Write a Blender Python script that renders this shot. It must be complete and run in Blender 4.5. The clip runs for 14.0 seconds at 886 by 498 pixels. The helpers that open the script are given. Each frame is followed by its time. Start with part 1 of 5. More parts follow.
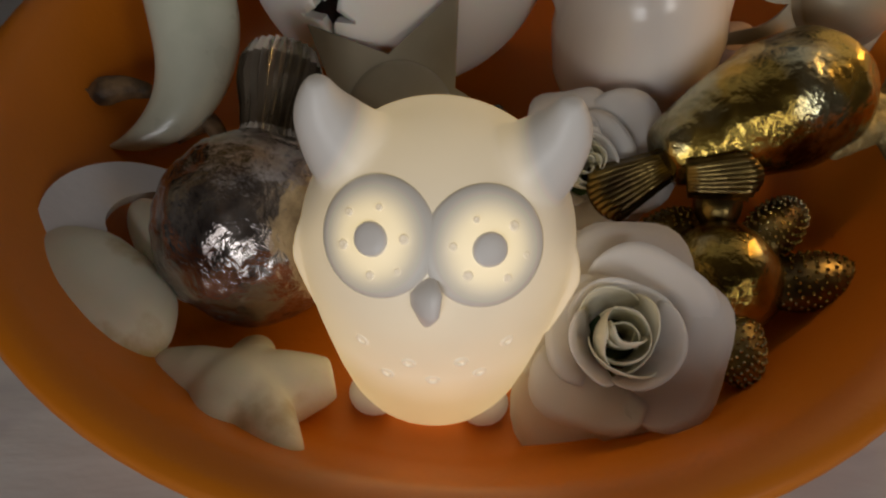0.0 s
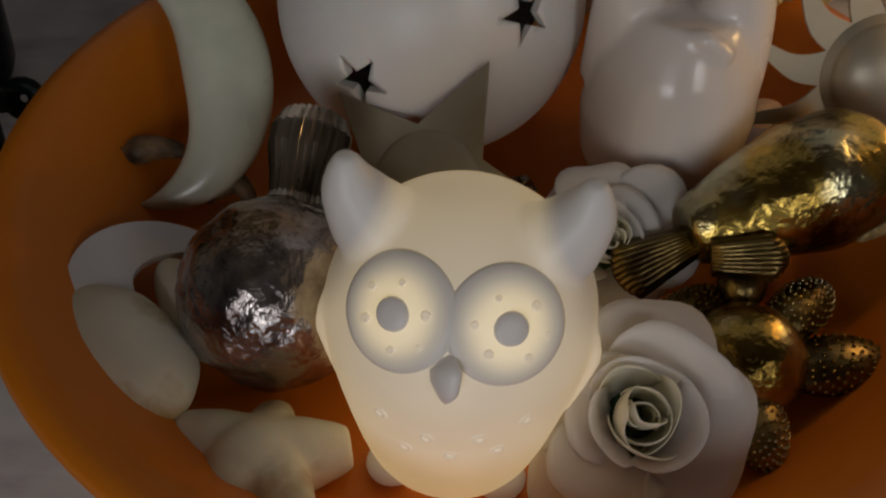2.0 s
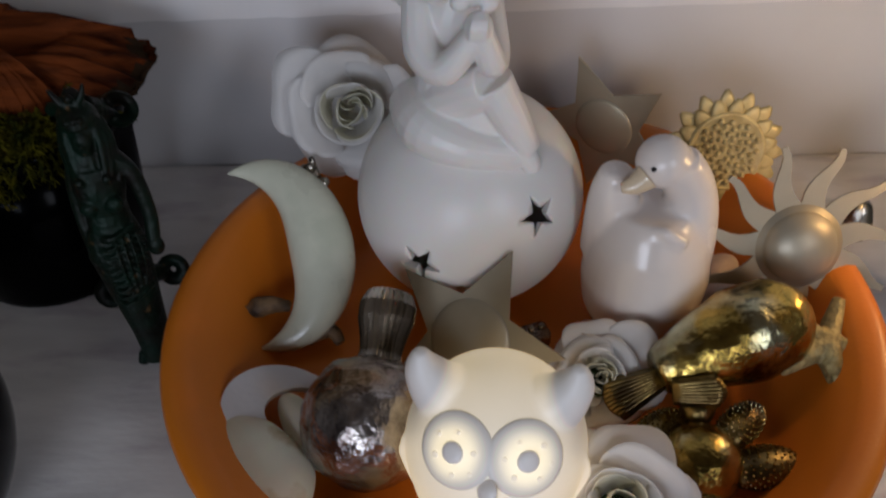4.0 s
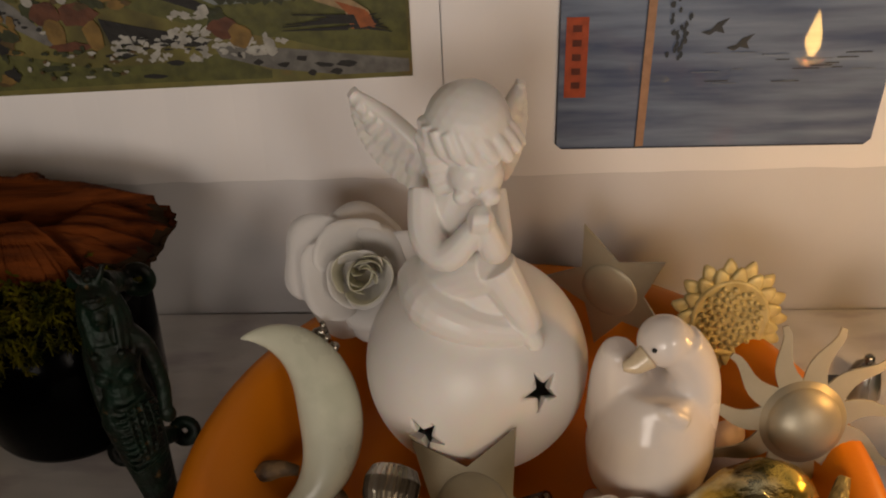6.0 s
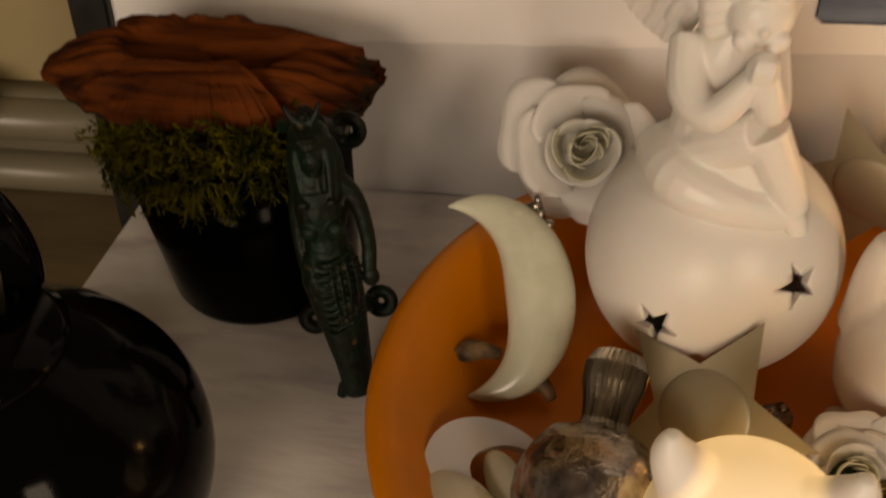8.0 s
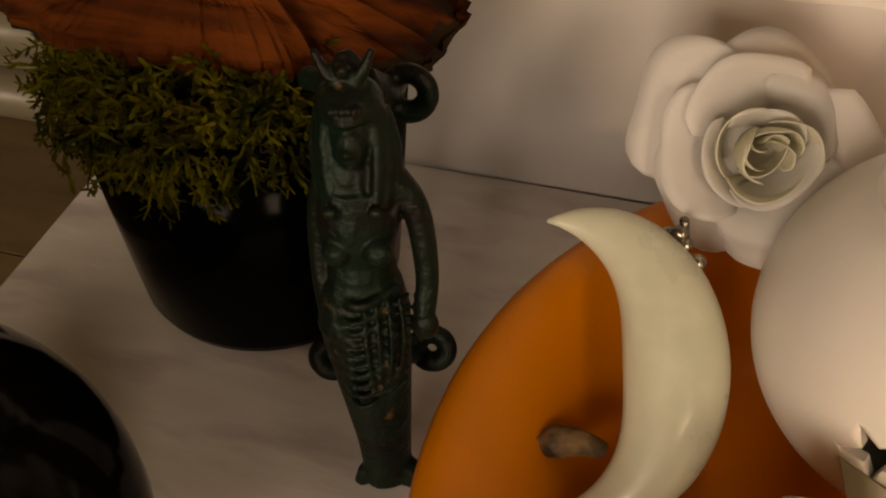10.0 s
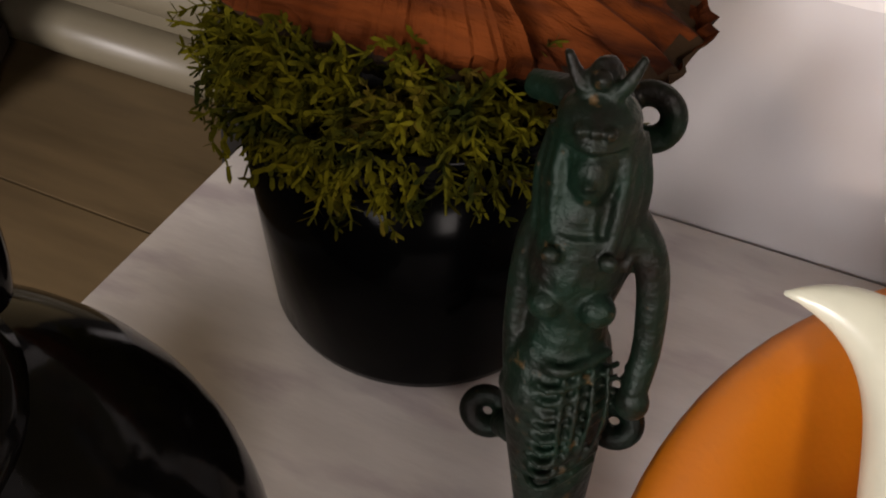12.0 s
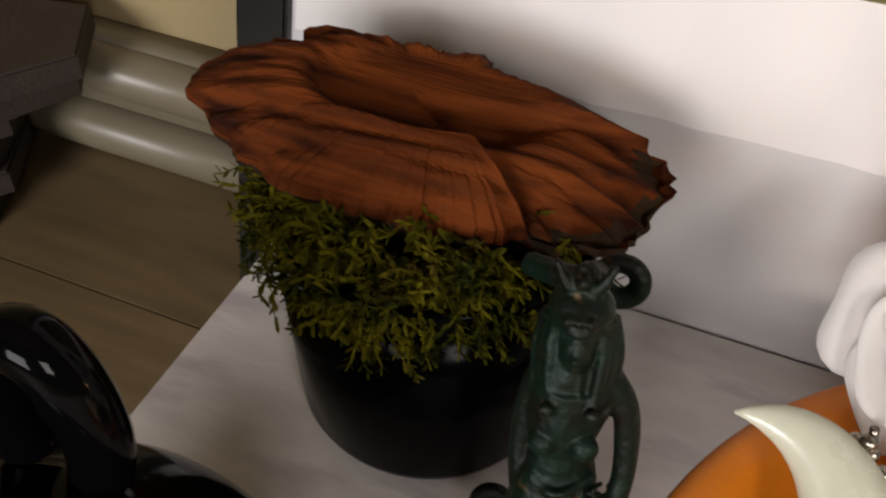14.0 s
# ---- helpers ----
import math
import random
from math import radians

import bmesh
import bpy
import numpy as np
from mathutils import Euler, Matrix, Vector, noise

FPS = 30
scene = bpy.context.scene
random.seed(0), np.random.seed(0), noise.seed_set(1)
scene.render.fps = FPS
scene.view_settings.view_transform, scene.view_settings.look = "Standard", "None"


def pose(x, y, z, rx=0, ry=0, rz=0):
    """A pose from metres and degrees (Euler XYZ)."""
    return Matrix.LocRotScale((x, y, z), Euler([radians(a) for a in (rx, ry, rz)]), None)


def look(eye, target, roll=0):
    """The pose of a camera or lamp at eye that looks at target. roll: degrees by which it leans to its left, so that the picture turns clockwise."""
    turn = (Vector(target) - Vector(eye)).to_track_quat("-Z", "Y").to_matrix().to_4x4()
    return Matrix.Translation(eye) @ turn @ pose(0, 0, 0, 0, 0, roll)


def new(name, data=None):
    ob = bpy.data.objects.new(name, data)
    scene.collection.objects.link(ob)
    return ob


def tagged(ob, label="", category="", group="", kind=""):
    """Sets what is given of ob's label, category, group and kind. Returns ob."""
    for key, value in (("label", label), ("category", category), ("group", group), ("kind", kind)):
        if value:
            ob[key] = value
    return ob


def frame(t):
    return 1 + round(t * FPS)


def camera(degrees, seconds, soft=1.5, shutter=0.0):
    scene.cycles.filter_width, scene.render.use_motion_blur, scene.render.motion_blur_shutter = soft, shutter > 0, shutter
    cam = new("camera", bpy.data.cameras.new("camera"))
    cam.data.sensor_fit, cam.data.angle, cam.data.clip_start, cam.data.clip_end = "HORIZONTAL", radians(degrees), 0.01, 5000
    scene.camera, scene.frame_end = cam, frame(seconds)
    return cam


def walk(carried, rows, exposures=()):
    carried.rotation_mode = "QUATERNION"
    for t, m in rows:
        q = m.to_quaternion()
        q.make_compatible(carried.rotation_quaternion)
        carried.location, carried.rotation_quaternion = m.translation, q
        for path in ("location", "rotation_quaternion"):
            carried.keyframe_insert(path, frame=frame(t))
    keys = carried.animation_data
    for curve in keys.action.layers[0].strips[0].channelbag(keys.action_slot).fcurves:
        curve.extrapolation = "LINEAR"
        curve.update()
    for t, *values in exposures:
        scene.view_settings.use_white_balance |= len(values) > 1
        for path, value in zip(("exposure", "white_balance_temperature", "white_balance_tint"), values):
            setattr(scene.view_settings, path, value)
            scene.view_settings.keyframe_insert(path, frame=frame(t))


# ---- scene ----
EXPOSURES = [(0.0, -1.30, 6700, 8), (0.4, -1.65, 6600, 9), (2.2, -1.7, 6500, 10), (4.3, -0.9, 5700, 11), (4.6, -0.9, 6300, 12), (5.0, -0.9, 7100, 13), (5.5, -0.85, 8300, 14), (6.5, -0.9, 7900, 14), (7.5, -0.58, 12000, 18), (8.5, -0.5, 9600, 15), (9.0, -0.4, 12000, 19), (11.3, 0.1, 10300, 19), (12.0, 0.65, 7200, 17), (12.5, 0.95, 6900, 16), (13.0, 0.82, 6300, 15), (13.5, 0.58, 6500, 12), (14.0, 0.5, 7000, 12)]
cam = camera(50.0, 14.0, 2.0, 0.5)
ROWS = [
    (0.0, -0.0211, -0.0204, 0.2844, 41.61, -0.40, -2.66),
    (0.5, -0.0209, -0.0156, 0.2851, 43.05, -0.28, -1.46),
    (1.0, -0.0196, -0.0126, 0.2784, 43.70, -0.42, -0.62),
    (1.5, -0.0208, -0.0137, 0.2800, 44.15, -0.50, 0.01),
    (2.0, -0.0204, -0.0164, 0.2902, 44.66, -0.59, -0.24),
    (2.2, -0.0184, -0.0210, 0.3012, 45.11, -0.60, -0.50),
    (4.3, -0.0234, -0.0862, 0.4467, 48.26, 2.00, 0.63),
    (4.5, -0.0212, -0.0769, 0.4547, 49.31, 1.99, 0.91),
    (5.0, -0.0148, -0.0714, 0.4568, 49.38, 1.82, 1.52),
    (5.5, -0.0112, -0.0703, 0.4595, 49.26, 1.80, 1.52),
    (6.0, -0.0109, -0.0625, 0.4711, 52.57, 2.36, 2.01),
    (6.5, -0.0103, -0.0675, 0.4700, 52.11, 1.68, 2.95),
    (7.0, -0.0339, -0.0692, 0.4884, 53.51, 4.29, 7.99),
    (7.5, -0.0451, -0.0734, 0.4632, 52.07, 5.18, 10.31),
    (8.0, -0.0657, -0.0495, 0.4091, 49.46, 3.80, 11.05),
    (8.5, -0.0754, -0.0117, 0.3557, 48.56, 3.74, 13.01),
    (9.0, -0.1155, 0.0410, 0.3416, 46.55, 2.71, 14.13),
    (11.3, -0.1456, 0.1119, 0.2881, 45.76, -2.20, 19.20),
    (11.5, -0.1602, 0.1152, 0.2862, 45.92, -1.98, 20.74),
    (12.0, -0.1836, 0.1298, 0.2867, 46.33, -2.46, 24.37),
    (12.5, -0.1762, 0.1306, 0.2832, 45.58, -2.44, 24.10),
    (13.0, -0.1681, 0.1227, 0.2941, 45.84, -3.48, 22.58),
    (13.5, -0.1756, 0.1171, 0.3400, 46.70, -2.03, 21.93),
    (14.0, -0.1917, 0.1124, 0.3631, 46.77, -2.34, 22.45),
]
walk(cam, [(t, pose(x, y, z, rx, ry, rz)) for t, x, y, z, rx, ry, rz in ROWS], EXPOSURES)
WALL = 0.4765          # the papered back wall
FLOOR_Z = -0.10
BOWL = (0.004, 0.270)

# ---- light ----
world = bpy.data.worlds.new("world")
scene.world = world
world.use_nodes = True
world.node_tree.nodes["Background"].inputs[0].default_value = (0.75, 0.85, 1.0, 1)
world.node_tree.nodes["Background"].inputs[1].default_value = 0.2


def area_lamp(name, eye, target, w, h, power, colour):
    lamp = bpy.data.lights.new(name, "AREA")
    lamp.shape, lamp.size, lamp.size_y, lamp.energy, lamp.color = "RECTANGLE", w, h, power, colour
    ob = new(name, lamp)
    ob.matrix_world = look(eye, target)
    return ob


area_lamp("window_daylight", (0.95, -1.22, 0.90), (-0.12, 0.41, 0.10), 0.45, 0.60, 11.5, (0.97, 0.95, 0.95))
# fill lamp added in front to brighten the wall, no known source there
area_lamp("frontal_fill", (-0.55, -1.75, 0.62), (-0.15, 0.45, 0.1), 0.9, 0.8, 29, (0.93, 0.95, 1.0))
flame_light = bpy.data.lights.new("candle_light", "POINT")
flame_light.energy, flame_light.color, flame_light.shadow_soft_size = 0.42, (1.0, 0.55, 0.2), 0.006
new("candle_light", flame_light).location = (0.2455, 0.300, 0.132)


# ---- materials ----
def material(name, colour, rough=0.5, metal=0.0, var=0.15, scale=60.0, bump=0.15, bump_scale=250.0, second=None, coat=0.0, spec=0.5, sss=0.0, stretch=(1, 1, 1), stain=None, stain_scale=8.0, stain_at=0.62):
    m = bpy.data.materials.new(name)
    m.use_nodes = True
    nt = m.node_tree
    n, link = nt.nodes, nt.links.new
    b = n["Principled BSDF"]
    b.inputs["Roughness"].default_value, b.inputs["Metallic"].default_value = rough, metal
    b.inputs["Coat Weight"].default_value = coat
    b.inputs["Coat Roughness"].default_value = 0.08
    b.inputs["Specular IOR Level"].default_value = spec
    if sss:
        b.inputs["Subsurface Weight"].default_value = sss
        b.inputs["Subsurface Scale"].default_value = 0.004
    tc = n.new("ShaderNodeTexCoord")
    mp = n.new("ShaderNodeMapping")
    mp.inputs["Scale"].default_value = stretch
    link(tc.outputs["Object"], mp.inputs[0])
    noi = n.new("ShaderNodeTexNoise")
    noi.inputs["Scale"].default_value, noi.inputs["Detail"].default_value = scale, 6
    link(mp.outputs[0], noi.inputs["Vector"])
    ramp = n.new("ShaderNodeValToRGB")
    dark = second or tuple(c * (1 - 2 * var) for c in colour)
    ramp.color_ramp.elements[0].color, ramp.color_ramp.elements[1].color = (*dark, 1), (*colour, 1)
    ramp.color_ramp.elements[0].position, ramp.color_ramp.elements[1].position = 0.35, 0.62
    link(noi.outputs[0], ramp.inputs[0])
    out = ramp.outputs[0]
    if stain:
        big = n.new("ShaderNodeTexNoise")
        big.inputs["Scale"].default_value, big.inputs["Detail"].default_value = stain_scale, 5
        link(mp.outputs[0], big.inputs["Vector"])
        r2 = n.new("ShaderNodeValToRGB")
        r2.color_ramp.elements[0].position, r2.color_ramp.elements[1].position = stain_at - 0.07, stain_at + 0.07
        link(big.outputs[0], r2.inputs[0])
        mix = n.new("ShaderNodeMix")
        mix.data_type = "RGBA"
        link(r2.outputs[0], mix.inputs[0])
        link(out, mix.inputs[6])
        mix.inputs[7].default_value = (*stain, 1)
        out = mix.outputs[2]
    link(out, b.inputs["Base Color"])
    fine = n.new("ShaderNodeTexNoise")
    fine.inputs["Scale"].default_value, fine.inputs["Detail"].default_value = bump_scale, 4
    link(mp.outputs[0], fine.inputs["Vector"])
    bp = n.new("ShaderNodeBump")
    bp.inputs["Strength"].default_value, bp.inputs["Distance"].default_value = bump, 0.002
    link(fine.outputs[0], bp.inputs["Height"])
    link(bp.outputs[0], b.inputs["Normal"])
    rr = n.new("ShaderNodeMapRange")
    rr.inputs[3].default_value, rr.inputs[4].default_value = max(0.02, rough - 0.08), min(1, rough + 0.1)
    link(noi.outputs[0], rr.inputs[0])
    link(rr.outputs[0], b.inputs["Roughness"])
    return m


M_TABLE = material("whitewashed_wood", (0.74, 0.71, 0.69), 0.55, var=0.07, scale=16, bump=0.2, bump_scale=40, stretch=(1, 3, 1), stain=(0.52, 0.47, 0.49), stain_scale=13, stain_at=0.61)
M_PLASTER = material("grey_wall_paint", (0.66, 0.64, 0.64), 0.8, var=0.03, scale=9, bump=0.1, bump_scale=120)
M_PAPER = material("white_paper", (0.82, 0.79, 0.78), 0.6, var=0.02, scale=6, bump=0.12, bump_scale=8)
M_CREAM = material("cream_wall", (0.37, 0.285, 0.15), 0.8, var=0.05, scale=7, bump=0.1)
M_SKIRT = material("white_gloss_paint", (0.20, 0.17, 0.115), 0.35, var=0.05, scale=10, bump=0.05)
M_FLOOR = material("beige_floorboard", (0.20, 0.138, 0.070), 0.55, var=0.12, scale=9, bump=0.1, stretch=(1, 6, 1), stain=(0.13, 0.09, 0.045), stain_scale=5)
M_BLACKWOOD = material("black_lacquer", (0.012, 0.011, 0.011), 0.4, var=0.2, bump=0.05)
M_ORANGE = material("orange_plastic", (0.66, 0.185, 0.008), 0.40, var=0.04, scale=12, bump=0.08, bump_scale=400, spec=0.4)
M_PORCELAIN = material("matt_porcelain", (0.80, 0.76, 0.72), 0.32, var=0.015, scale=20, bump=0.03, bump_scale=90, spec=0.4, sss=0.15)
M_GLAZE = material("glossy_white_glaze", (0.80, 0.72, 0.66), 0.24, var=0.02, scale=20, bump=0.02, bump_scale=60, coat=0.2)
M_MOON = material("pearly_glaze", (0.66, 0.66, 0.52), 0.28, var=0.06, scale=35, bump=0.06, bump_scale=70, coat=0.3, stain=(0.56, 0.57, 0.44), stain_scale=30)
def silk(name, colour):
    """Thin cloth: partly lets light through."""
    m = material(name, colour, 0.7, var=0.02, scale=60, bump=0.15, bump_scale=300, spec=0.2)
    nt = m.node_tree
    thin = nt.nodes.new("ShaderNodeBsdfTranslucent")
    thin.inputs[0].default_value = (*colour, 1)
    mix = nt.nodes.new("ShaderNodeMixShader")
    mix.inputs[0].default_value = 0.5
    nt.links.new(nt.nodes["Principled BSDF"].outputs[0], mix.inputs[1])
    nt.links.new(thin.outputs[0], mix.inputs[2])
    nt.links.new(mix.outputs[0], nt.nodes["Material Output"].inputs[0])
    return m


M_PETAL = silk("silk_petal", (0.91, 0.89, 0.87))
M_PETALC = silk("cream_silk_petal", (0.92, 0.90, 0.79))
M_STEM = material("green_stem", (0.03, 0.07, 0.02), 0.6)
M_STARM = material("champagne_metal", (0.40, 0.345, 0.25), 0.42, metal=0.4, var=0.05, scale=40, bump=0.06, bump_scale=500)
M_SUNFL = material("ivory_gilt_resin", (0.62, 0.52, 0.26), 0.45, metal=0.25, var=0.2, scale=90, bump=0.2, bump_scale=300, second=(0.46, 0.36, 0.16))
M_GOLD = material("antique_gold", (0.62, 0.43, 0.10), 0.24, metal=1.0, scale=30, bump=1.0, bump_scale=110, second=(0.05, 0.028, 0.006), stain=(0.46, 0.43, 0.27), stain_scale=34, stain_at=0.56)
M_BRONZE = material("dark_gilt", (0.30, 0.21, 0.07), 0.30, metal=1.0, scale=60, bump=0.3, bump_scale=260, second=(0.07, 0.045, 0.02))
M_SILVER = material("mottled_silver", (0.46, 0.41, 0.38), 0.20, metal=0.9, scale=75, bump=0.8, bump_scale=170, second=(0.10, 0.08, 0.075), stain=(0.30, 0.20, 0.12), stain_scale=26, stain_at=0.58)
M_SILVER2 = material("bright_silver", (0.55, 0.50, 0.43), 0.25, metal=1.0, scale=60, bump=0.3, second=(0.12, 0.10, 0.08), stretch=(1, 1, 0.15))
M_SOAP = material("aged_white_soap", (0.80, 0.75, 0.60), 0.5, var=0.05, scale=30, bump=0.25, bump_scale=90, stain=(0.50, 0.37, 0.17), stain_scale=38, stain_at=0.63, sss=0.15)
M_FLATW = material("frosted_acrylic", (0.70, 0.66, 0.66), 0.4, var=0.03, scale=20)
M_POD = material("dried_pod", (0.22, 0.13, 0.06), 0.6, second=(0.03, 0.018, 0.010), scale=120, bump=0.5)
M_SHELLP = material("pinkish_shell", (0.66, 0.50, 0.40), 0.45, var=0.12, scale=40, bump=0.2, stretch=(1, 1, 3))
M_STARF = material("gilt_starfish", (0.42, 0.33, 0.14), 0.45, metal=0.5, var=0.25, scale=200, bump=0.9, bump_scale=330)
M_POT = material("black_glazed_pot", (0.0015, 0.0015, 0.0016), 0.14, var=0.1, scale=8, bump=0.02, spec=0.03)
M_JUG = material("black_glossy_glaze", (0.002, 0.0018, 0.002), 0.09, var=0.1, scale=8, bump=0.02, spec=0.07)
M_BARK = material("red_brown_wood", (0.135, 0.031, 0.006), 0.8, spec=0.08, scale=26, second=(0.020, 0.0045, 0.0016), bump=0.9, bump_scale=80, stretch=(0.35, 4.0, 4.0))
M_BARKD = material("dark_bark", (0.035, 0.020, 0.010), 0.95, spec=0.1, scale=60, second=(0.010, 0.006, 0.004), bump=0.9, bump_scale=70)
M_VERD = material("verdigris_bronze", (0.0022, 0.0130, 0.0066), 0.46, metal=0.30, spec=0.25, scale=60, second=(0.006, 0.0045, 0.003), bump=0.7, bump_scale=170, stain=(0.13, 0.07, 0.025), stain_scale=150, stain_at=0.72)
M_SLATE = material("dark_slate", (0.035, 0.023, 0.017), 0.7, var=0.2, scale=30, bump=0.4)
M_TEAL = material("teal_ceramic", (0.10, 0.16, 0.16), 0.35, var=0.1)
M_WAX = material("candle_wax", (0.75, 0.62, 0.40), 0.5, sss=0.3)
M_BLACKDOT = material("black_paint", (0.01, 0.01, 0.01), 0.3)
# for the unseen room sides: kept dark to hold down bounced light
M_ROOM = material("unseen_room_wall", (0.22, 0.18, 0.14), 0.85, var=0.05, scale=4)
M_CARD = material("printed_card", (0.62, 0.62, 0.62), 0.5, var=0.03)
M_INK = material("grey_ink", (0.07, 0.07, 0.075), 0.5, var=0.3, scale=90)


def moss_material():
    m = material("moss", (0.086, 0.074, 0.004), 0.8, spec=0.04, scale=70, second=(0.011, 0.014, 0.002), bump=0.2, stain=(0.085, 0.050, 0.010), stain_scale=40, stain_at=0.66)
    return m


M_MOSS = moss_material()


def glow(name, colour, strength):
    """Lit porcelain or flame: a surface that gives off its own light."""
    m = bpy.data.materials.new(name)
    m.use_nodes = True
    b = m.node_tree.nodes["Principled BSDF"]
    b.inputs["Base Color"].default_value = (0.75, 0.72, 0.70, 1)
    b.inputs["Roughness"].default_value = 0.42
    b.inputs["Emission Color"].default_value = (*colour, 1)
    b.inputs["Emission Strength"].default_value = strength
    return m


def math_node(nt, operation, a, b, clamp=False):
    n = nt.nodes.new("ShaderNodeMath")
    n.operation, n.use_clamp = operation, clamp
    for k, v in enumerate((a, b)):
        if isinstance(v, (int, float)):
            n.inputs[k].default_value = v
        else:
            nt.links.new(v, n.inputs[k])
    return n.outputs[0]


def ranged(nt, value, a, b, lo, hi):
    n = nt.nodes.new("ShaderNodeMapRange")
    n.interpolation_type = "SMOOTHSTEP"
    for k, v in enumerate((a, b, lo, hi)):
        n.inputs[k + 1].default_value = v
    nt.links.new(value, n.inputs[0])
    return n.outputs[0]


def owl_glow():
    """Lamp porcelain: bulb glow painted as emission, strong on the thin body, weak in solid ears."""
    m = glow("lit_porcelain", (1.0, 0.74, 0.36), 0.8)
    nt = m.node_tree
    tc = nt.nodes.new("ShaderNodeTexCoord")
    sep = nt.nodes.new("ShaderNodeSeparateXYZ")
    nt.links.new(tc.outputs["Object"], sep.inputs[0])
    noi = nt.nodes.new("ShaderNodeTexNoise")
    noi.inputs["Scale"].default_value, noi.inputs["Detail"].default_value = 45, 4
    nt.links.new(tc.outputs["Object"], noi.inputs["Vector"])
    x = math_node(nt, "ABSOLUTE", sep.outputs[0], 0.0)
    reach = math_node(nt, "ADD", x, math_node(nt, "MULTIPLY", sep.outputs[2], 0.55))
    ear = ranged(nt, reach, 0.076, 0.086, 1.0, 0.10)
    body = ranged(nt, sep.outputs[2], 0.005, 0.105, OWL_LOW, OWL_HIGH)
    grain = ranged(nt, noi.outputs[0], 0.2, 0.8, 0.93, 1.07)
    nt.links.new(math_node(nt, "MULTIPLY", math_node(nt, "MULTIPLY", ear, body), grain), nt.nodes["Principled BSDF"].inputs["Emission Strength"])
    return m


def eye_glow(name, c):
    """The eye's dish: emission painted bright round the pupil, fading to the thick rim."""
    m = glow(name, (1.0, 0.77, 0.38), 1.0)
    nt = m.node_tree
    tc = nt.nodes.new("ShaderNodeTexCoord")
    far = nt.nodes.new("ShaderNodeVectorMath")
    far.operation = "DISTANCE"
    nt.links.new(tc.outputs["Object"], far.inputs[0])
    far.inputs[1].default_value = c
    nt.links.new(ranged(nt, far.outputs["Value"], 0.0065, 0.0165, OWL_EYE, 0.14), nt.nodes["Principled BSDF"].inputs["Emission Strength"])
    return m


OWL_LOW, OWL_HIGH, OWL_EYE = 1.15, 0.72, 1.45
M_OWL = owl_glow()
# pupils, beak and feet: dimmer emission painted in for thicker porcelain
M_OWLDIM = glow("dim_glow_porcelain", (1.0, 0.80, 0.60), 0.16)
M_OWLDOT = glow("marked_porcelain", (1.0, 0.76, 0.42), 0.85)
M_FLAME = glow("flame", (1.0, 0.66, 0.24), 45.0)


# ---- building helpers ----
def finish(bm, name, mat, smooth=True):
    me = bpy.data.meshes.new(name)
    bmesh.ops.recalc_face_normals(bm, faces=bm.faces[:])
    bm.to_mesh(me)
    bm.free()
    me.materials.append(mat)
    if smooth:
        me.polygons.foreach_set("use_smooth", [True] * len(me.polygons))
    return me


def part(name, bm, mat, parent, label="", smooth=True):
    ob = new(name, finish(bm, name, mat, smooth))
    ob.parent = parent
    if label:
        ob["label"] = label
    return ob


def thing(name, m, label, category, group="", kind=""):
    ob = new(name)
    ob.empty_display_size = 0.01
    ob.matrix_world = m
    return tagged(ob, label, category, group, kind)


def solid(name, bm, mat, m, label, category, group="", kind="", smooth=True):
    ob = new(name, finish(bm, name, mat, smooth))
    ob.matrix_world = m
    return tagged(ob, label, category, group, kind)


def voxel(ob, size, smooth=4):
    r = ob.modifiers.new("remesh", "REMESH")
    r.mode, r.voxel_size, r.use_smooth_shade = "VOXEL", size, True
    if smooth:
        k = ob.modifiers.new("smooth", "SMOOTH")
        k.factor, k.iterations = 0.5, smooth
    return ob


def box(bm, lo, hi, bevel=0.0):
    r = bmesh.ops.create_cube(bm, size=1.0)
    c = [(a + b) / 2 for a, b in zip(lo, hi)]
    d = [b - a for a, b in zip(lo, hi)]
    for v in r["verts"]:
        v.co = Vector([c[i] + v.co[i] * d[i] for i in range(3)])
    if bevel:
        es = {e for v in r["verts"] for e in v.link_edges}
        bmesh.ops.bevel(bm, geom=list(es), offset=bevel, segments=2, affect="EDGES")
    return bm


def boxed(lo, hi, bevel=0.0):
    return box(bmesh.new(), lo, hi, bevel)


def lathe(bm, profile, segs=48, close=False, m=None):
    rings = []
    for r, z in profile:
        if r < 1e-6:
            rings.append([bm.verts.new((0, 0, z))])
        else:
            rings.append([bm.verts.new((r * math.cos(2 * math.pi * k / segs), r * math.sin(2 * math.pi * k / segs), z)) for k in range(segs)])
    pairs = list(zip(rings, rings[1:])) + ([(rings[-1], rings[0])] if close else [])
    for a, b in pairs:
        for k in range(segs):
            q = (k + 1) % segs
            f = [a[k % len(a)], a[q % len(a)], b[q % len(b)], b[k % len(b)]]
            f = list(dict.fromkeys(f))
            if len(f) > 2:
                bm.faces.new(f)
    if m is not None:
        bmesh.ops.transform(bm, matrix=m, verts=[v for r in rings for v in r])
    return bm


def ball(bm, c, r, m=None, sub=3):
    r = r if isinstance(r, (tuple, list)) else (r, r, r)
    t = Matrix.Translation(c) @ (m or Matrix.Identity(4)) @ Matrix.Diagonal((*r, 1))
    bmesh.ops.create_icosphere(bm, subdivisions=sub, radius=1.0, matrix=t)
    return bm


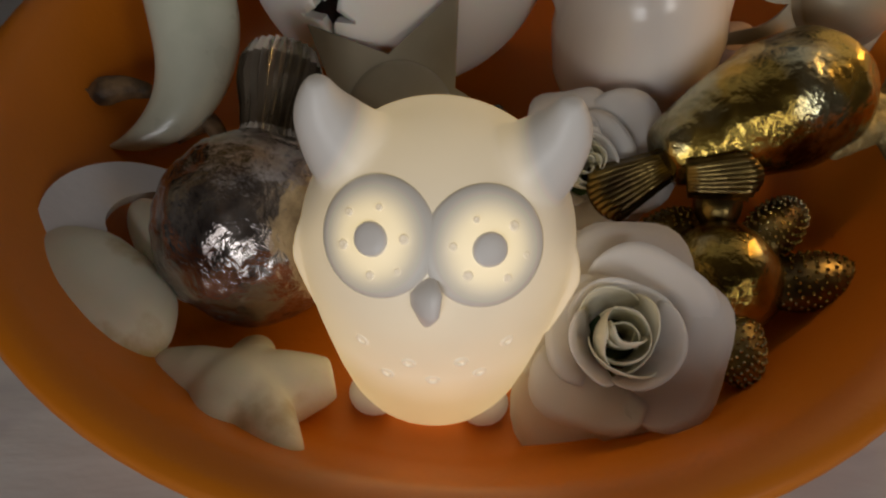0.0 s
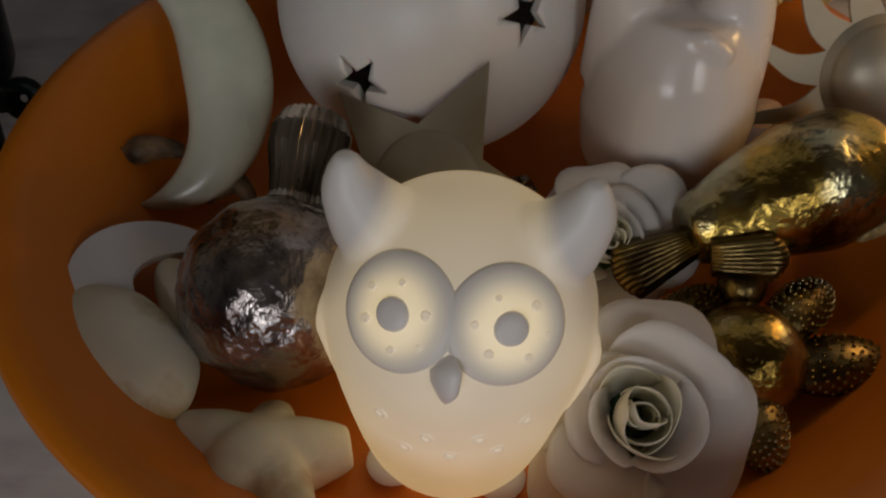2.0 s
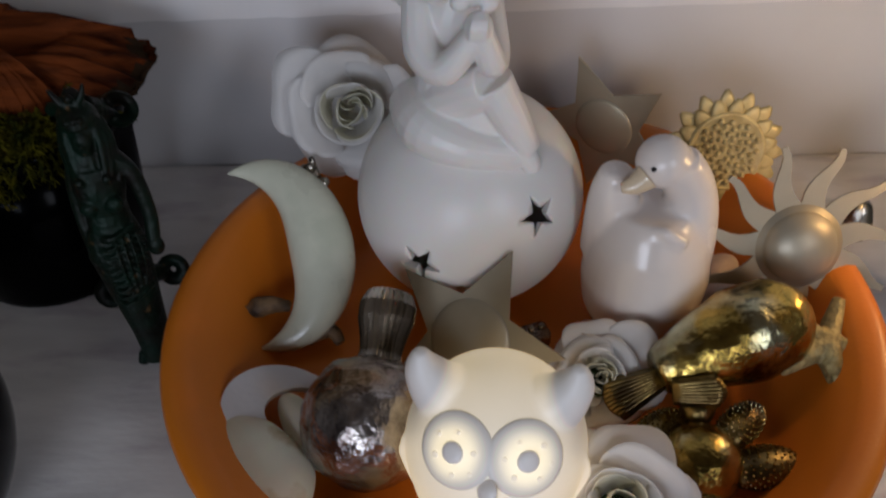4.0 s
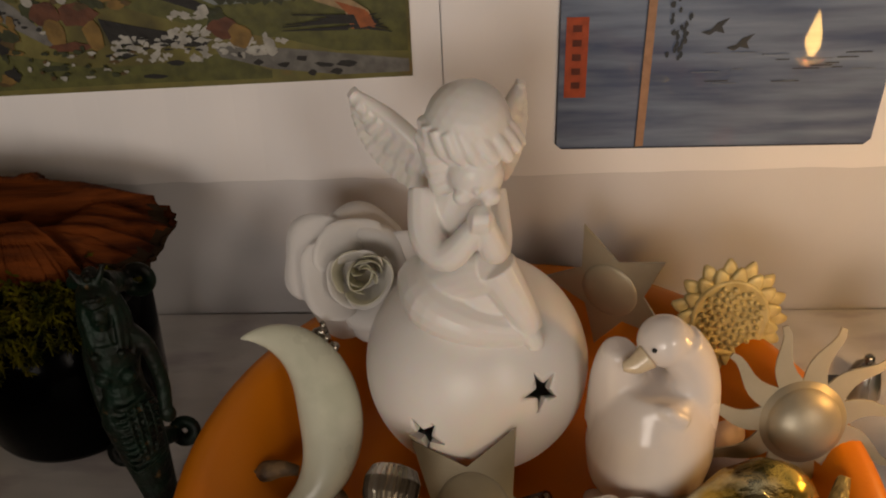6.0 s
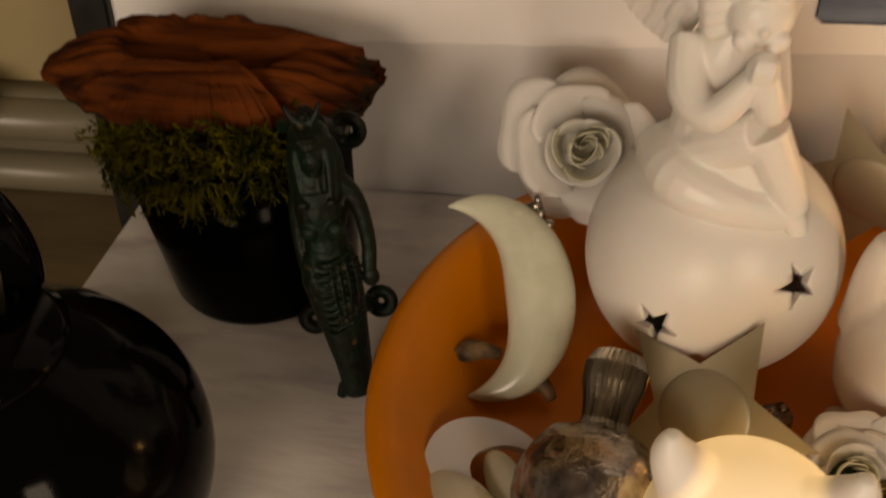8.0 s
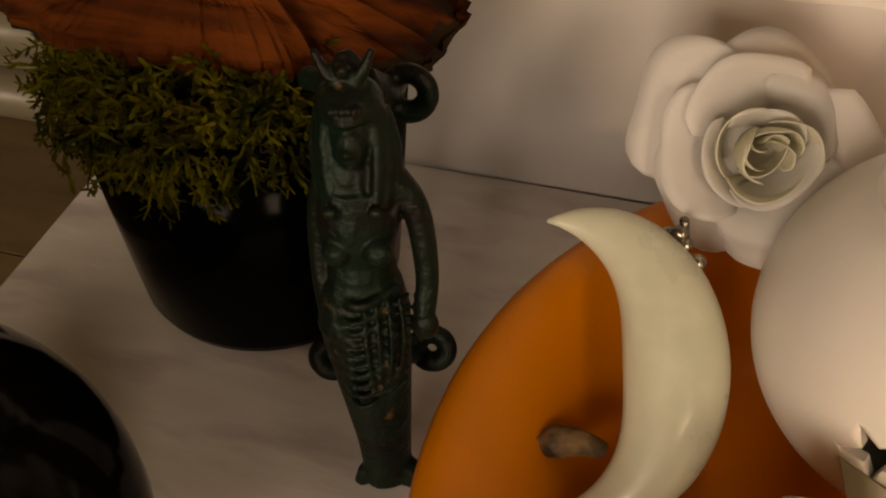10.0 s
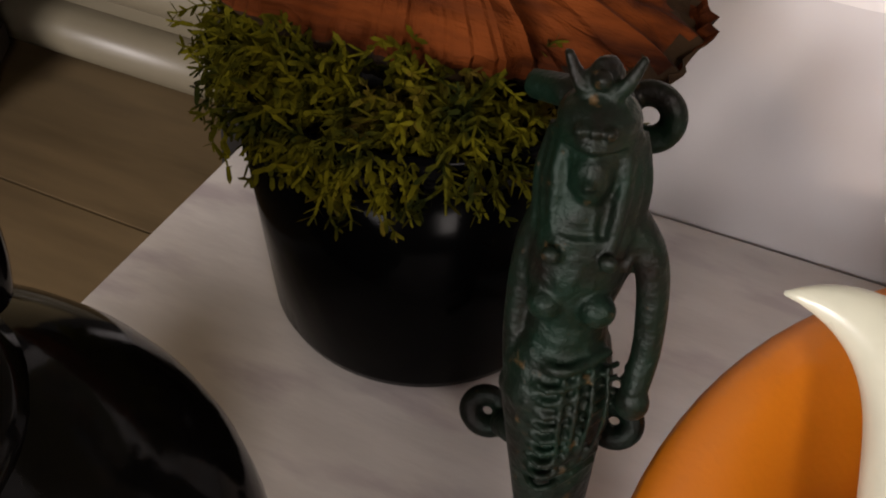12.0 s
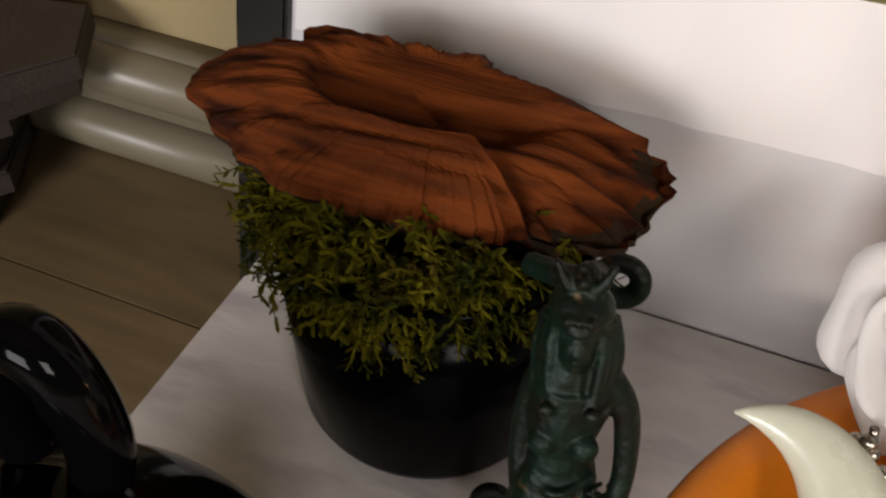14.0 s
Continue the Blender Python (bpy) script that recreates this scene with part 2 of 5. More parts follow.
def limb(bm, points, radii, segs=14, flat=1.0):
    """A tube with round ends along points, its radius changing from point to point."""
    pts = [Vector(p) for p in points]
    # denser points by Catmull-Rom
    dense, rad = [], []
    for i in range(len(pts) - 1):
        p0, p1, p2, p3 = pts[max(i - 1, 0)], pts[i], pts[i + 1], pts[min(i + 2, len(pts) - 1)]
        for k in range(5):
            u = k / 5
            dense.append(0.5 * ((2 * p1) + (p2 - p0) * u + (2 * p0 - 5 * p1 + 4 * p2 - p3) * u * u + (3 * p1 - p0 - 3 * p2 + p3) * u ** 3))
            rad.append(radii[i] * (1 - u) + radii[i + 1] * u)
    dense.append(pts[-1])
    rad.append(radii[-1])
    rings = []
    side = None
    for i, p in enumerate(dense):
        d = (dense[min(i + 1, len(dense) - 1)] - dense[max(i - 1, 0)]).normalized()
        if side is None:
            side = d.orthogonal().normalized()
        side = (side - d * side.dot(d)).normalized()
        up = d.cross(side)
        rings.append([bm.verts.new(p + rad[i] * (math.cos(2 * math.pi * k / segs) * side + flat * math.sin(2 * math.pi * k / segs) * up)) for k in range(segs)])
    for a, b in zip(rings, rings[1:]):
        for k in range(segs):
            bm.faces.new([a[k], a[(k + 1) % segs], b[(k + 1) % segs], b[k]])
    bm.faces.new(rings[0][::-1])
    bm.faces.new(rings[-1])
    return bm


def plate(bm, outline, thick, z=0.0, bevel=0.0):
    """A flat plate of the given outline in xy, from z - thick to z."""
    top = [bm.verts.new((x, y, z)) for x, y in outline]
    bot = [bm.verts.new((x, y, z - thick)) for x, y in outline]
    n = len(top)
    ft = bm.faces.new(top)
    bm.faces.new(bot[::-1])
    for k in range(n):
        bm.faces.new([top[k], bot[k], bot[(k + 1) % n], top[(k + 1) % n]])
    if bevel:
        bmesh.ops.bevel(bm, geom=list(ft.edges), offset=bevel, segments=2, affect="EDGES")
    return bm


def star_outline(n, r_out, r_in, turn=90.0, soft=0):
    pts = []
    for k in range(2 * n):
        a = radians(turn) + math.pi * k / n
        r = r_out if k % 2 == 0 else r_in
        pts.append((r * math.cos(a), r * math.sin(a)))
    return pts


# ---- setting ----
def setting():
    def piece(name, lo, hi, mat, label, category, bevel=0.0):
        return solid(name, boxed(lo, hi, bevel), mat, Matrix.Identity(4), label, category, kind="structure", smooth=False)

    base = piece("floor", (-2.2, -2.6, FLOOR_Z - 0.05), (2.4, 0.60, FLOOR_Z - 0.006), M_FLOOR, "beige wooden floor beside the low table", "floor")
    plank = finish(boxed((-2.2, 0.0, -0.006), (2.4, 0.1594, 0.0), 0.0006), "plank", M_FLOOR, False)
    for k in range(20):
        ob = new("plank", plank)
        ob.parent = base
        ob.location = (0.0, 0.44 - 0.16 * k, FLOOR_Z)
    piece("wall_north", (-2.2, 0.60, FLOOR_Z - 0.05), (2.4, 0.70, 1.9), M_CREAM, "cream painted wall behind the back board", "wall")
    # unseen walls and ceiling, added to enclose the light with little bounce
    piece("unseen_wall_west", (-2.3, -2.6, FLOOR_Z - 0.05), (-2.2, 0.70, 1.9), M_ROOM, "unseen wall added to close the room, dark to cut bounced light", "wall")
    piece("unseen_wall_east", (2.4, -2.6, FLOOR_Z - 0.05), (2.5, 0.70, 1.9), M_ROOM, "unseen wall added to close the room, dark to cut bounced light", "wall")
    piece("unseen_wall_south", (-2.3, -2.7, FLOOR_Z - 0.05), (2.5, -2.6, 1.9), M_ROOM, "unseen wall added to close the room, dark to cut bounced light", "wall")
    piece("ceiling", (-2.3, -2.7, 1.9), (2.5, 0.70, 2.0), M_ROOM, "unseen ceiling added to close the room, dark to cut bounced light", "ceiling")
    bm = plate(bmesh.new(), [(-0.437, FLOOR_Z), (1.3, FLOOR_Z), (1.3, 1.2), (-0.300, 1.2)], 0.05)
    bmesh.ops.transform(bm, matrix=Matrix(((1, 0, 0, 0), (0, 0, -1, WALL), (0, 1, 0, 0), (0, 0, 0, 1))), verts=bm.verts[:])
    solid("wall_back", bm, M_PLASTER, Matrix.Identity(4), "pale grey painted wall behind the table", "wall", kind="structure", smooth=False)
    # black upright at the board's end
    bm = boxed((-0.0145, -0.006, FLOOR_Z - 0.11), (0.0145, 0.05, 1.1), 0.002)
    solid("trim", bm, M_BLACKWOOD, pose(-0.4280, WALL, 0.113, 0, 6.3, 0), "black lacquered upright at the end of the wall", "trim", kind="structure", smooth=False)
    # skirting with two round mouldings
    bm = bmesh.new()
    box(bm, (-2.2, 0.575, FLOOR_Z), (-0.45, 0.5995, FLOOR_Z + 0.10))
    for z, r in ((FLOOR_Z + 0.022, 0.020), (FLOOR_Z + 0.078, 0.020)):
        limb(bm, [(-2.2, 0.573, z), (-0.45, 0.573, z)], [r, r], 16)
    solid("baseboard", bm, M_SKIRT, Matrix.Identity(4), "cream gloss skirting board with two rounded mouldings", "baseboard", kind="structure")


setting()


def table():
    t = thing("table", pose(0, 0, 0), "low whitewashed wooden table against the wall", "table")
    part("tabletop", boxed((-0.415, -0.35, -0.022), (0.75, WALL - 0.0014, 0.0), 0.0012), M_TABLE, t, smooth=False)
    for x in (-0.39, 0.71):
        for y in (-0.32, 0.44):
            part("leg", boxed((x - 0.02, y - 0.02, FLOOR_Z), (x + 0.02, y + 0.02, -0.022), 0.002), M_TABLE, t, smooth=False)


table()


def papers():
    y = WALL - 0.0012
    for name, x0, x1, tilt, lab in (("poster_sheet", -0.410, -0.0415, 0.9, "large white paper sheet pinned to the wall"), ("poster_sheet", -0.0405, 0.60, 0.3, "white paper sheet with a printed picture on the wall")):
        bm = bmesh.new()
        n = 24
        z0 = 0.117 if x0 < -0.1 else 0.1205
        lo = [bm.verts.new((x0 + (x1 - x0) * k / n, y + 0.0006 * math.sin(k * 1.7), z0 + (x0 + (x1 - x0) * k / n - x0) * 0.012 + 0.0006 * math.sin(k * 2.3))) for k in range(n + 1)]
        hi = [bm.verts.new((v.co.x + (0.055 if x0 < -0.1 else 0.0) * (1 - k / n), y, 0.62)) for k, v in enumerate(lo)]
        for k in range(n):
            bm.faces.new([lo[k], lo[k + 1], hi[k + 1], hi[k]])
        ob = solid(name, bm, M_PAPER, Matrix.Identity(4), lab, "paper sheet", "paper sheets on the wall", smooth=False)
        sm = ob.modifiers.new("thickness", "SOLIDIFY")
        sm.thickness, sm.offset = 0.0008, 0


papers()


def picture_material(name, kind):
    m = bpy.data.materials.new(name)
    m.use_nodes = True
    nt = m.node_tree
    n, link = nt.nodes, nt.links.new
    b = n["Principled BSDF"]
    b.inputs["Roughness"].default_value = 0.5 if kind == "garden" else 0.025
    tc = n.new("ShaderNodeTexCoord")
    mp = n.new("ShaderNodeMapping")
    link(tc.outputs["Object"], mp.inputs[0])
    noi = n.new("ShaderNodeTexNoise")
    noi.inputs["Detail"].default_value = 5
    ramp = n.new("ShaderNodeValToRGB")
    link(mp.outputs[0], noi.inputs["Vector"])
    e = ramp.color_ramp.elements
    if kind == "garden":
        noi.inputs["Scale"].default_value = 26
        e[0].position, e[0].color = 0.30, (0.05, 0.04, 0.012, 1)
        e[1].position, e[1].color = 0.75, (0.20, 0.10, 0.025, 1)
        for p, c in ((0.42, (0.10, 0.085, 0.02, 1)), (0.52, (0.15, 0.13, 0.035, 1)), (0.62, (0.11, 0.10, 0.03, 1))):
            e.new(p).color = c
    else:
        noi.inputs["Scale"].default_value = 10
        mp.inputs["Scale"].default_value = (1, 1, 9)
        e[0].position, e[0].color = 0.32, (0.075, 0.10, 0.165, 1)
        e[1].position, e[1].color = 0.70, (0.20, 0.25, 0.33, 1)
    link(noi.outputs[0], ramp.inputs[0])
    link(ramp.outputs[0], b.inputs["Base Color"])
    return m


def flat_shape(outline, y):
    """A thin sheet in the wall's plane, of an outline in x and z."""
    bm = bmesh.new()
    bm.faces.new([bm.verts.new((x, y, z)) for x, z in outline])
    return bm


def wobble(cx, cz, rx, rz, seed, n=14, amount=0.35):
    rnd = random.Random(seed)
    return [(cx + rx * math.cos(2 * math.pi * k / n) * (1 + amount * (rnd.random() - 0.5) * 2), cz + rz * math.sin(2 * math.pi * k / n) * (1 + amount * (rnd.random() - 0.5) * 2)) for k in range(n)]


def sheet_part(name, outline, y, mat, parent):
    return part(name, flat_shape(outline, y), mat, parent, smooth=False)


def pictures():
    y = WALL - 0.0026
    p = thing("wall_picture", pose(0, 0, 0), "printed country scene in green and brown on white paper", "picture")
    sheet_part("print", [(-0.372, 0.187), (-0.060, 0.197), (-0.056, 0.50), (-0.329, 0.50)], y, picture_material("garden_print", "garden"), p)
    cols = {k: material("print_" + k, tuple(0.68 * v for v in c), 0.5, var=0.2, scale=120) for k, c in dict(white=(0.55, 0.53, 0.47), dark=(0.015, 0.013, 0.01), green=(0.13, 0.13, 0.03), rust=(0.16, 0.05, 0.02), ochre=(0.30, 0.17, 0.04), grey=(0.22, 0.21, 0.19), olive=(0.045, 0.052, 0.014), brown=(0.13, 0.075, 0.02), sky=(0.26, 0.30, 0.30), peach=(0.50, 0.34, 0.18), fire=(0.45, 0.12, 0.03)).items()}
    rnd = random.Random(5)

    def at(u, v):
        """A place on the print, from steps across and down it."""
        return (-0.35848 + 1.967e-4 * u - 7.06e-5 * v + 4.73e-8 * u * v, 0.2743 - 3.9e-6 * u - 2.232e-4 * v + 1.11e-8 * u * v)

    layer = [0]

    def patch(name, pts, col):
        layer[0] += 1
        sheet_part(name, [at(*q) for q in pts], y - 0.0002 - 0.000004 * layer[0], cols[col], p)

    def blot(name, u, v, ru, rv, col, n=11, amount=0.35):
        layer[0] += 1
        c = at(u, v)
        sheet_part(name, wobble(*c, ru * 2.0e-4, rv * 2.2e-4, layer[0], n, amount), y - 0.0002 - 0.000004 * layer[0], cols[col], p)

    # far water, wood edge and meadow
    patch("meadow", [(560, -60), (1512, -60), (1508, 262), (1300, 258), (1130, 215), (930, 190), (640, 110)], "green")
    patch("water", [(560, -60), (1420, -60), (1300, 20), (1210, 98), (940, 112), (760, 40), (620, -10)], "sky")
    for u in (955, 990, 1022, 1060, 1092, 1130, 1168):
        blot("tree", u, 84 + rnd.uniform(-6, 6), 24, 22, "olive")
    patch("bank", [(100, 330), (300, 250), (560, 300), (860, 285), (940, 262), (1100, 318), (1100, 344), (700, 352), (100, 374)], "green")
    # stream with stones
    patch("stream", [(930, 235), (1150, 248), (1290, 264), (1508, 288), (1508, 330), (1300, 336), (1100, 312), (950, 272)], "grey")
    patch("stream", [(130, 10), (210, 40), (330, 110), (420, 190), (470, 240), (420, 225), (300, 160), (200, 90)], "grey")
    for u, v, w in ((1138, 300, 20), (1192, 281, 20), (1256, 302, 24), (1322, 299, 40), (1291, 324, 20), (1222, 326, 16), (1060, 292, 18), (1010, 268, 10), (815, 290, 34), (650, 262, 40), (740, 330, 40), (440, 300, 48)):
        blot("stone", u, v, w, 9, "dark" if w < 42 else "olive", 9, 0.4)
    for k in range(34):
        u = rnd.uniform(130, 460)
        blot("stone", u, 20 + (u - 130) * 0.62 + rnd.uniform(-26, 26), rnd.uniform(5, 12), rnd.uniform(3, 7), rnd.choice(("dark", "white", "dark", "grey")), 7, 0.4)
    # felled trunks
    patch("log", [(585, 148), (700, 172), (925, 214), (905, 240), (760, 232), (620, 226)], "dark")
    patch("log", [(655, 28), (720, 30), (905, 108), (888, 130), (740, 82), (672, 56)], "dark")
    patch("log", [(610, -30), (660, 2), (800, 52), (806, 60), (650, 12)], "dark")
    # white blossom
    for u0, u1, v0, v1, n in ((620, 915, 205, 280, 60), (800, 925, 132, 205, 30), (930, 1145, 205, 268, 44), (780, 830, -10, 30, 8)):
        for k in range(n):
            blot("blossom", rnd.uniform(u0, u1), rnd.uniform(v0, v1), rnd.uniform(7, 17), rnd.uniform(5, 11), "white", 9, 0.55)
    for k in range(16):
        blot("twig", rnd.uniform(620, 915), rnd.uniform(205, 250), rnd.uniform(8, 20), 4, "dark", 7, 0.5)
    # brown and ochre blots, the print's figures as plain shapes
    for u, v, ru, rv, col in ((390, 120, 44, 32, "olive"), (425, 130, 48, 36, "rust"), (525, 132, 62, 38, "rust"), (455, 190, 34, 40, "ochre"), (572, 195, 32, 44, "ochre"), (500, 232, 60, 16, "rust"), (855, 35, 46, 44, "rust"), (912, 50, 18, 30, "ochre"), (945, 150, 30, 34, "olive"), (965, 182, 46, 30, "rust"), (1012, 208, 34, 36, "ochre"), (90, 40, 26, 44, "rust"), (118, 70, 16, 40, "ochre")):
        blot("figure_blot", u, v, ru, rv, col, 14, 0.22)
    for k in range(90):
        u, v = rnd.uniform(115, 330), rnd.uniform(130, 345)
        blot("shrub", u, v, rnd.uniform(10, 34), rnd.uniform(7, 22), rnd.choice(("ochre", "olive", "brown", "olive", "ochre", "dark")), 9, 0.5)
    for k in range(46):
        u, v = rnd.uniform(200, 680), rnd.uniform(-40, 120)
        blot("shrub", u, v, rnd.uniform(10, 30), rnd.uniform(6, 16), rnd.choice(("ochre", "olive", "brown", "olive", "green")), 9, 0.5)
    for k in range(40):
        blot("pebble_mark", rnd.uniform(330, 720), rnd.uniform(230, 330), rnd.uniform(5, 16), rnd.uniform(4, 9), rnd.choice(("white", "brown", "olive", "olive")), 8, 0.5)
    for u, v in ((478, 84), (908, 124), (375, 92)):
        blot("blossom", u, v, 17, 18, "white", 12, 0.12)
    # bonfire with its smoke
    patch("smoke", [(1005, -60), (1285, -60), (1278, 50), (1400, 130), (1420, 180), (1345, 185), (1330, 130), (1240, 100), (1205, 40), (1040, 44)], "peach")
    patch("fire", [(1300, 100), (1390, 128), (1424, 178), (1400, 190), (1345, 186), (1338, 140)], "fire")
    for k in range(26):
        sgn = -1 if k % 3 else 1
        ln = rnd.uniform(60, 210) * (1 if sgn < 0 else 0.45)
        u0, v0 = 1370 + rnd.uniform(-50, 60), 165 + rnd.uniform(-18, 22)
        v1 = v0 + rnd.uniform(-14, 18)
        patch("twig", [(u0, v0 - 4), (u0 + sgn * ln, v1 - 1.5), (u0 + sgn * ln, v1 + 1.5), (u0, v0 + 4)], "dark")
    patch("fire", [(1350, 128), (1398, 134), (1418, 176), (1372, 184)], "fire")
    patch("boat", [(1305, 6), (1330, -12), (1470, -14), (1440, 16), (1340, 20)], "dark")

    q = thing("wall_picture", pose(0, 0, 0), "blue print of water, a wooden post and two birds", "picture")
    c = 0.004
    x0, x1, z0, z1 = 0.030, 0.232, 0.1415, 0.42
    # cut corners at the foot
    sheet_part("print", [(x0 + c, z0), (x1 - c, z0), (x1, z0 + c), (x1, z1), (x0, z1), (x0, z0 + c)], y, picture_material("water_print", "water"), q)
    edge = material("print_edge", (0.03, 0.035, 0.05), 0.5)
    sheet_part("border", [(x0 + c, z0), (x1 - c, z0), (x1 - c, z0 + 0.0012), (x0 + c, z0 + 0.0012)], y - 0.0003, edge, q)
    sheet_part("border", [(x0, z0 + c), (x0 + 0.001, z0 + c), (x0 + 0.001, z1), (x0, z1)], y - 0.0003, edge, q)
    wood = material("print_post", (0.36, 0.20, 0.12), 0.5, var=0.1, scale=200)
    sheet_part("post", [(0.0815, z0 + 0.0015), (0.0870, z0 + 0.0015), (0.0885, z1), (0.0830, z1)], y - 0.0005, wood, q)
    sheet_part("post_edge", [(0.0812, z0 + 0.0015), (0.0820, z0 + 0.0015), (0.0835, z1), (0.0827, z1)], y - 0.0007, edge, q)
    red = material("print_red", (0.42, 0.07, 0.025), 0.5, var=0.15, scale=150)
    sheet_part("seal", [(0.0345, 0.1795), (0.0480, 0.1795), (0.0480, 0.2335), (0.0345, 0.2335)], y - 0.0005, red, q)
    dk = material("print_dark_red", (0.12, 0.02, 0.01), 0.5)
    for k in range(5):
        sheet_part("bar", [(0.0385, 0.186 + k * 0.0095), (0.0440, 0.186 + k * 0.0095), (0.0440, 0.1905 + k * 0.0095), (0.0385, 0.1905 + k * 0.0095)], y - 0.0008, dk, q)
    ink = material("print_ink", (0.025, 0.035, 0.045), 0.5)
    pale = material("print_pale_blue", (0.13, 0.165, 0.22), 0.5)
    for bx, bz, sd in ((0.123, 0.225, 1), (0.139, 0.2145, -1)):
        sheet_part("bird", [(bx - 0.008, bz - 0.003), (bx - 0.002, bz - 0.001), (bx + 0.001, bz + 0.003), (bx + 0.008, bz + 0.006), (bx + 0.004, bz + 0.0005), (bx + 0.006, bz - 0.004), (bx + 0.0005, bz - 0.0025), (bx - 0.003, bz - 0.005)], y - 0.0006, ink, q)
    rnd = random.Random(9)
    for k in range(22):
        x, z, w = rnd.uniform(0.12, 0.22), rnd.choice((0.196, 0.199, 0.203, 0.207, 0.188)) + rnd.uniform(-0.001, 0.001), rnd.uniform(0.006, 0.018)
        sheet_part("ripple", [(x - w / 2, z), (x + w / 2, z), (x + w / 2, z + 0.0008), (x - w / 2, z + 0.0008)], y - 0.0005 - 0.00001 * k, pale if k % 2 else ink, q)
    for k in range(30):
        x = 0.096 + 0.012 * rnd.random()
        z = 0.205 + 0.045 * rnd.random()
        sheet_part("willow_leaf", wobble(x, z, 0.0012, 0.0022, k, 7), y - 0.0008 - 0.00001 * k, ink, q)


pictures()


# ---- bowl ----
def bowl():
    prof = [(0, 0.004), (0.118, 0.004), (0.130, 0.0), (0.140, 0.004), (0.168, 0.030), (0.183, 0.050), (0.189, 0.0525), (0.191, 0.0550), (0.189, 0.0580), (0.184, 0.0585), (0.178, 0.0570), (0.173, 0.0540), (0.160, 0.034), (0.142, 0.014), (0.132, 0.0095), (0, 0.0090)]
    return solid("bowl", lathe(bmesh.new(), prof, 96), M_ORANGE, pose(BOWL[0], BOWL[1], 0), "large round orange plastic bowl holding the ornaments", "bowl")


bowl()


# ---- owl lamp ----
def owl_lamp():
    t = thing("owl_lamp", pose(-0.0135, 0.172, 0.0095, 0, 1.2, -8.0), "small lit white porcelain owl night light", "lamp")
    R, ZC = 0.0410, 0.0655
    # egg-shaped body: a round head over a chest that narrows to the foot
    prof = [(0.0, 0.0015), (0.0265, 0.0015), (0.0292, 0.0035), (0.0310, 0.0090), (0.0336, 0.0190), (0.0361, 0.0310), (0.0384, 0.0430), (0.0402, 0.0550)]
    prof += [(R * math.cos(radians(a)), ZC + R * math.sin(radians(a))) for a in range(0, 90, 6)] + [(0.0, ZC + R)]
    bm = lathe(bmesh.new(), prof, 72)
    for sx in (-1, 1):
        # ears grow out of the head's corners, hollow towards the crown
        limb(bm, [(sx * 0.0200, 0.001, 0.0900), (sx * 0.0270, 0.001, 0.0985), (sx * 0.0322, 0.001, 0.1090), (sx * 0.0332, 0.001, 0.1195)], [0.0150, 0.0125, 0.0085, 0.0026], 22)
        limb(bm, [(sx * 0.0390, -0.008, 0.0740), (sx * 0.0408, -0.006, 0.0560), (sx * 0.0362, -0.008, 0.0330)], [0.0012, 0.0030, 0.0010], 12)
    body = part("body", bm, M_OWL, t)
    voxel(body, 0.0012, 8)

    def on(az, el, out=0.0):
        """A place on the round head."""
        a, e = radians(az), radians(el)
        return Vector((math.sin(a) * math.cos(e), -math.cos(a) * math.cos(e), math.sin(e))) * (R + out) + Vector((0, 0, ZC))

    for sx in (-1, 1):
        n = (on(sx * 29.3, 39.0) - Vector((0, 0, ZC))).normalized()
        u = Vector((0, 0, 1)).cross(n).normalized()
        w = n.cross(u)

        def cap(name, rows, mat, spread=1.0):
            """A round patch that follows the head: rows of angle from the eye's middle and height over the head."""
            bm = bmesh.new()
            rings = []
            for th, h in rows:
                k = 48 if th > 0 else 1
                rings.append([])
                for q in range(k):
                    a = 2 * math.pi * q / k
                    tt = radians(th) * (1 + 0.05 * math.cos(a) ** 2) * (1 + 0.05 * math.sin(a) * (spread > 1))
                    d = n * math.cos(tt) + (u * math.cos(a) + w * math.sin(a)) * math.sin(tt)
                    rings[-1].append(bm.verts.new(d * (R + h) + Vector((0, 0, ZC))))
            for a, b in zip(rings, rings[1:]):
                for q in range(48):
                    f = list(dict.fromkeys([a[q], a[(q + 1) % 48], b[(q + 1) % len(b)], b[q % len(b)]]))
                    if len(f) > 2:
                        bm.faces.new(f)
            return part(name, bm, mat, t)

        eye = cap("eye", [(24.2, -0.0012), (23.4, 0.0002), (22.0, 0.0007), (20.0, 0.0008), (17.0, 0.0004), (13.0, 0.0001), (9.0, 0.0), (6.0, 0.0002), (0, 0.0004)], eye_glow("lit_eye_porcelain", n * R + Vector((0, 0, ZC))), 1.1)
        cap("pupil", [(6.6, 0.0), (6.1, 0.0011), (5.2, 0.0016), (2.5, 0.0018), (0, 0.0018)], M_OWLDIM)
        for th, a, rr in ((13.0, 25, 3), (12.0, 100, 2), (14.0, 160, 2.4), (12.5, 215, 3), (13.5, 290, 2.6), (15.5, 335, 2)):
            d = n * math.cos(radians(th)) + (u * math.cos(radians(a)) + w * math.sin(radians(a))) * math.sin(radians(th))
            m = Matrix.Translation(d * (R + 0.0002) + Vector((0, 0, ZC))) @ d.to_track_quat("Z", "Y").to_matrix().to_4x4()
            part("eye_dot", lathe(bmesh.new(), [(0.0005 * rr, -0.0003), (0.00042 * rr, 0.0005), (0.0002 * rr, 0.0003), (0, 0.0002)], 14, m=m), M_OWLDOT, t)
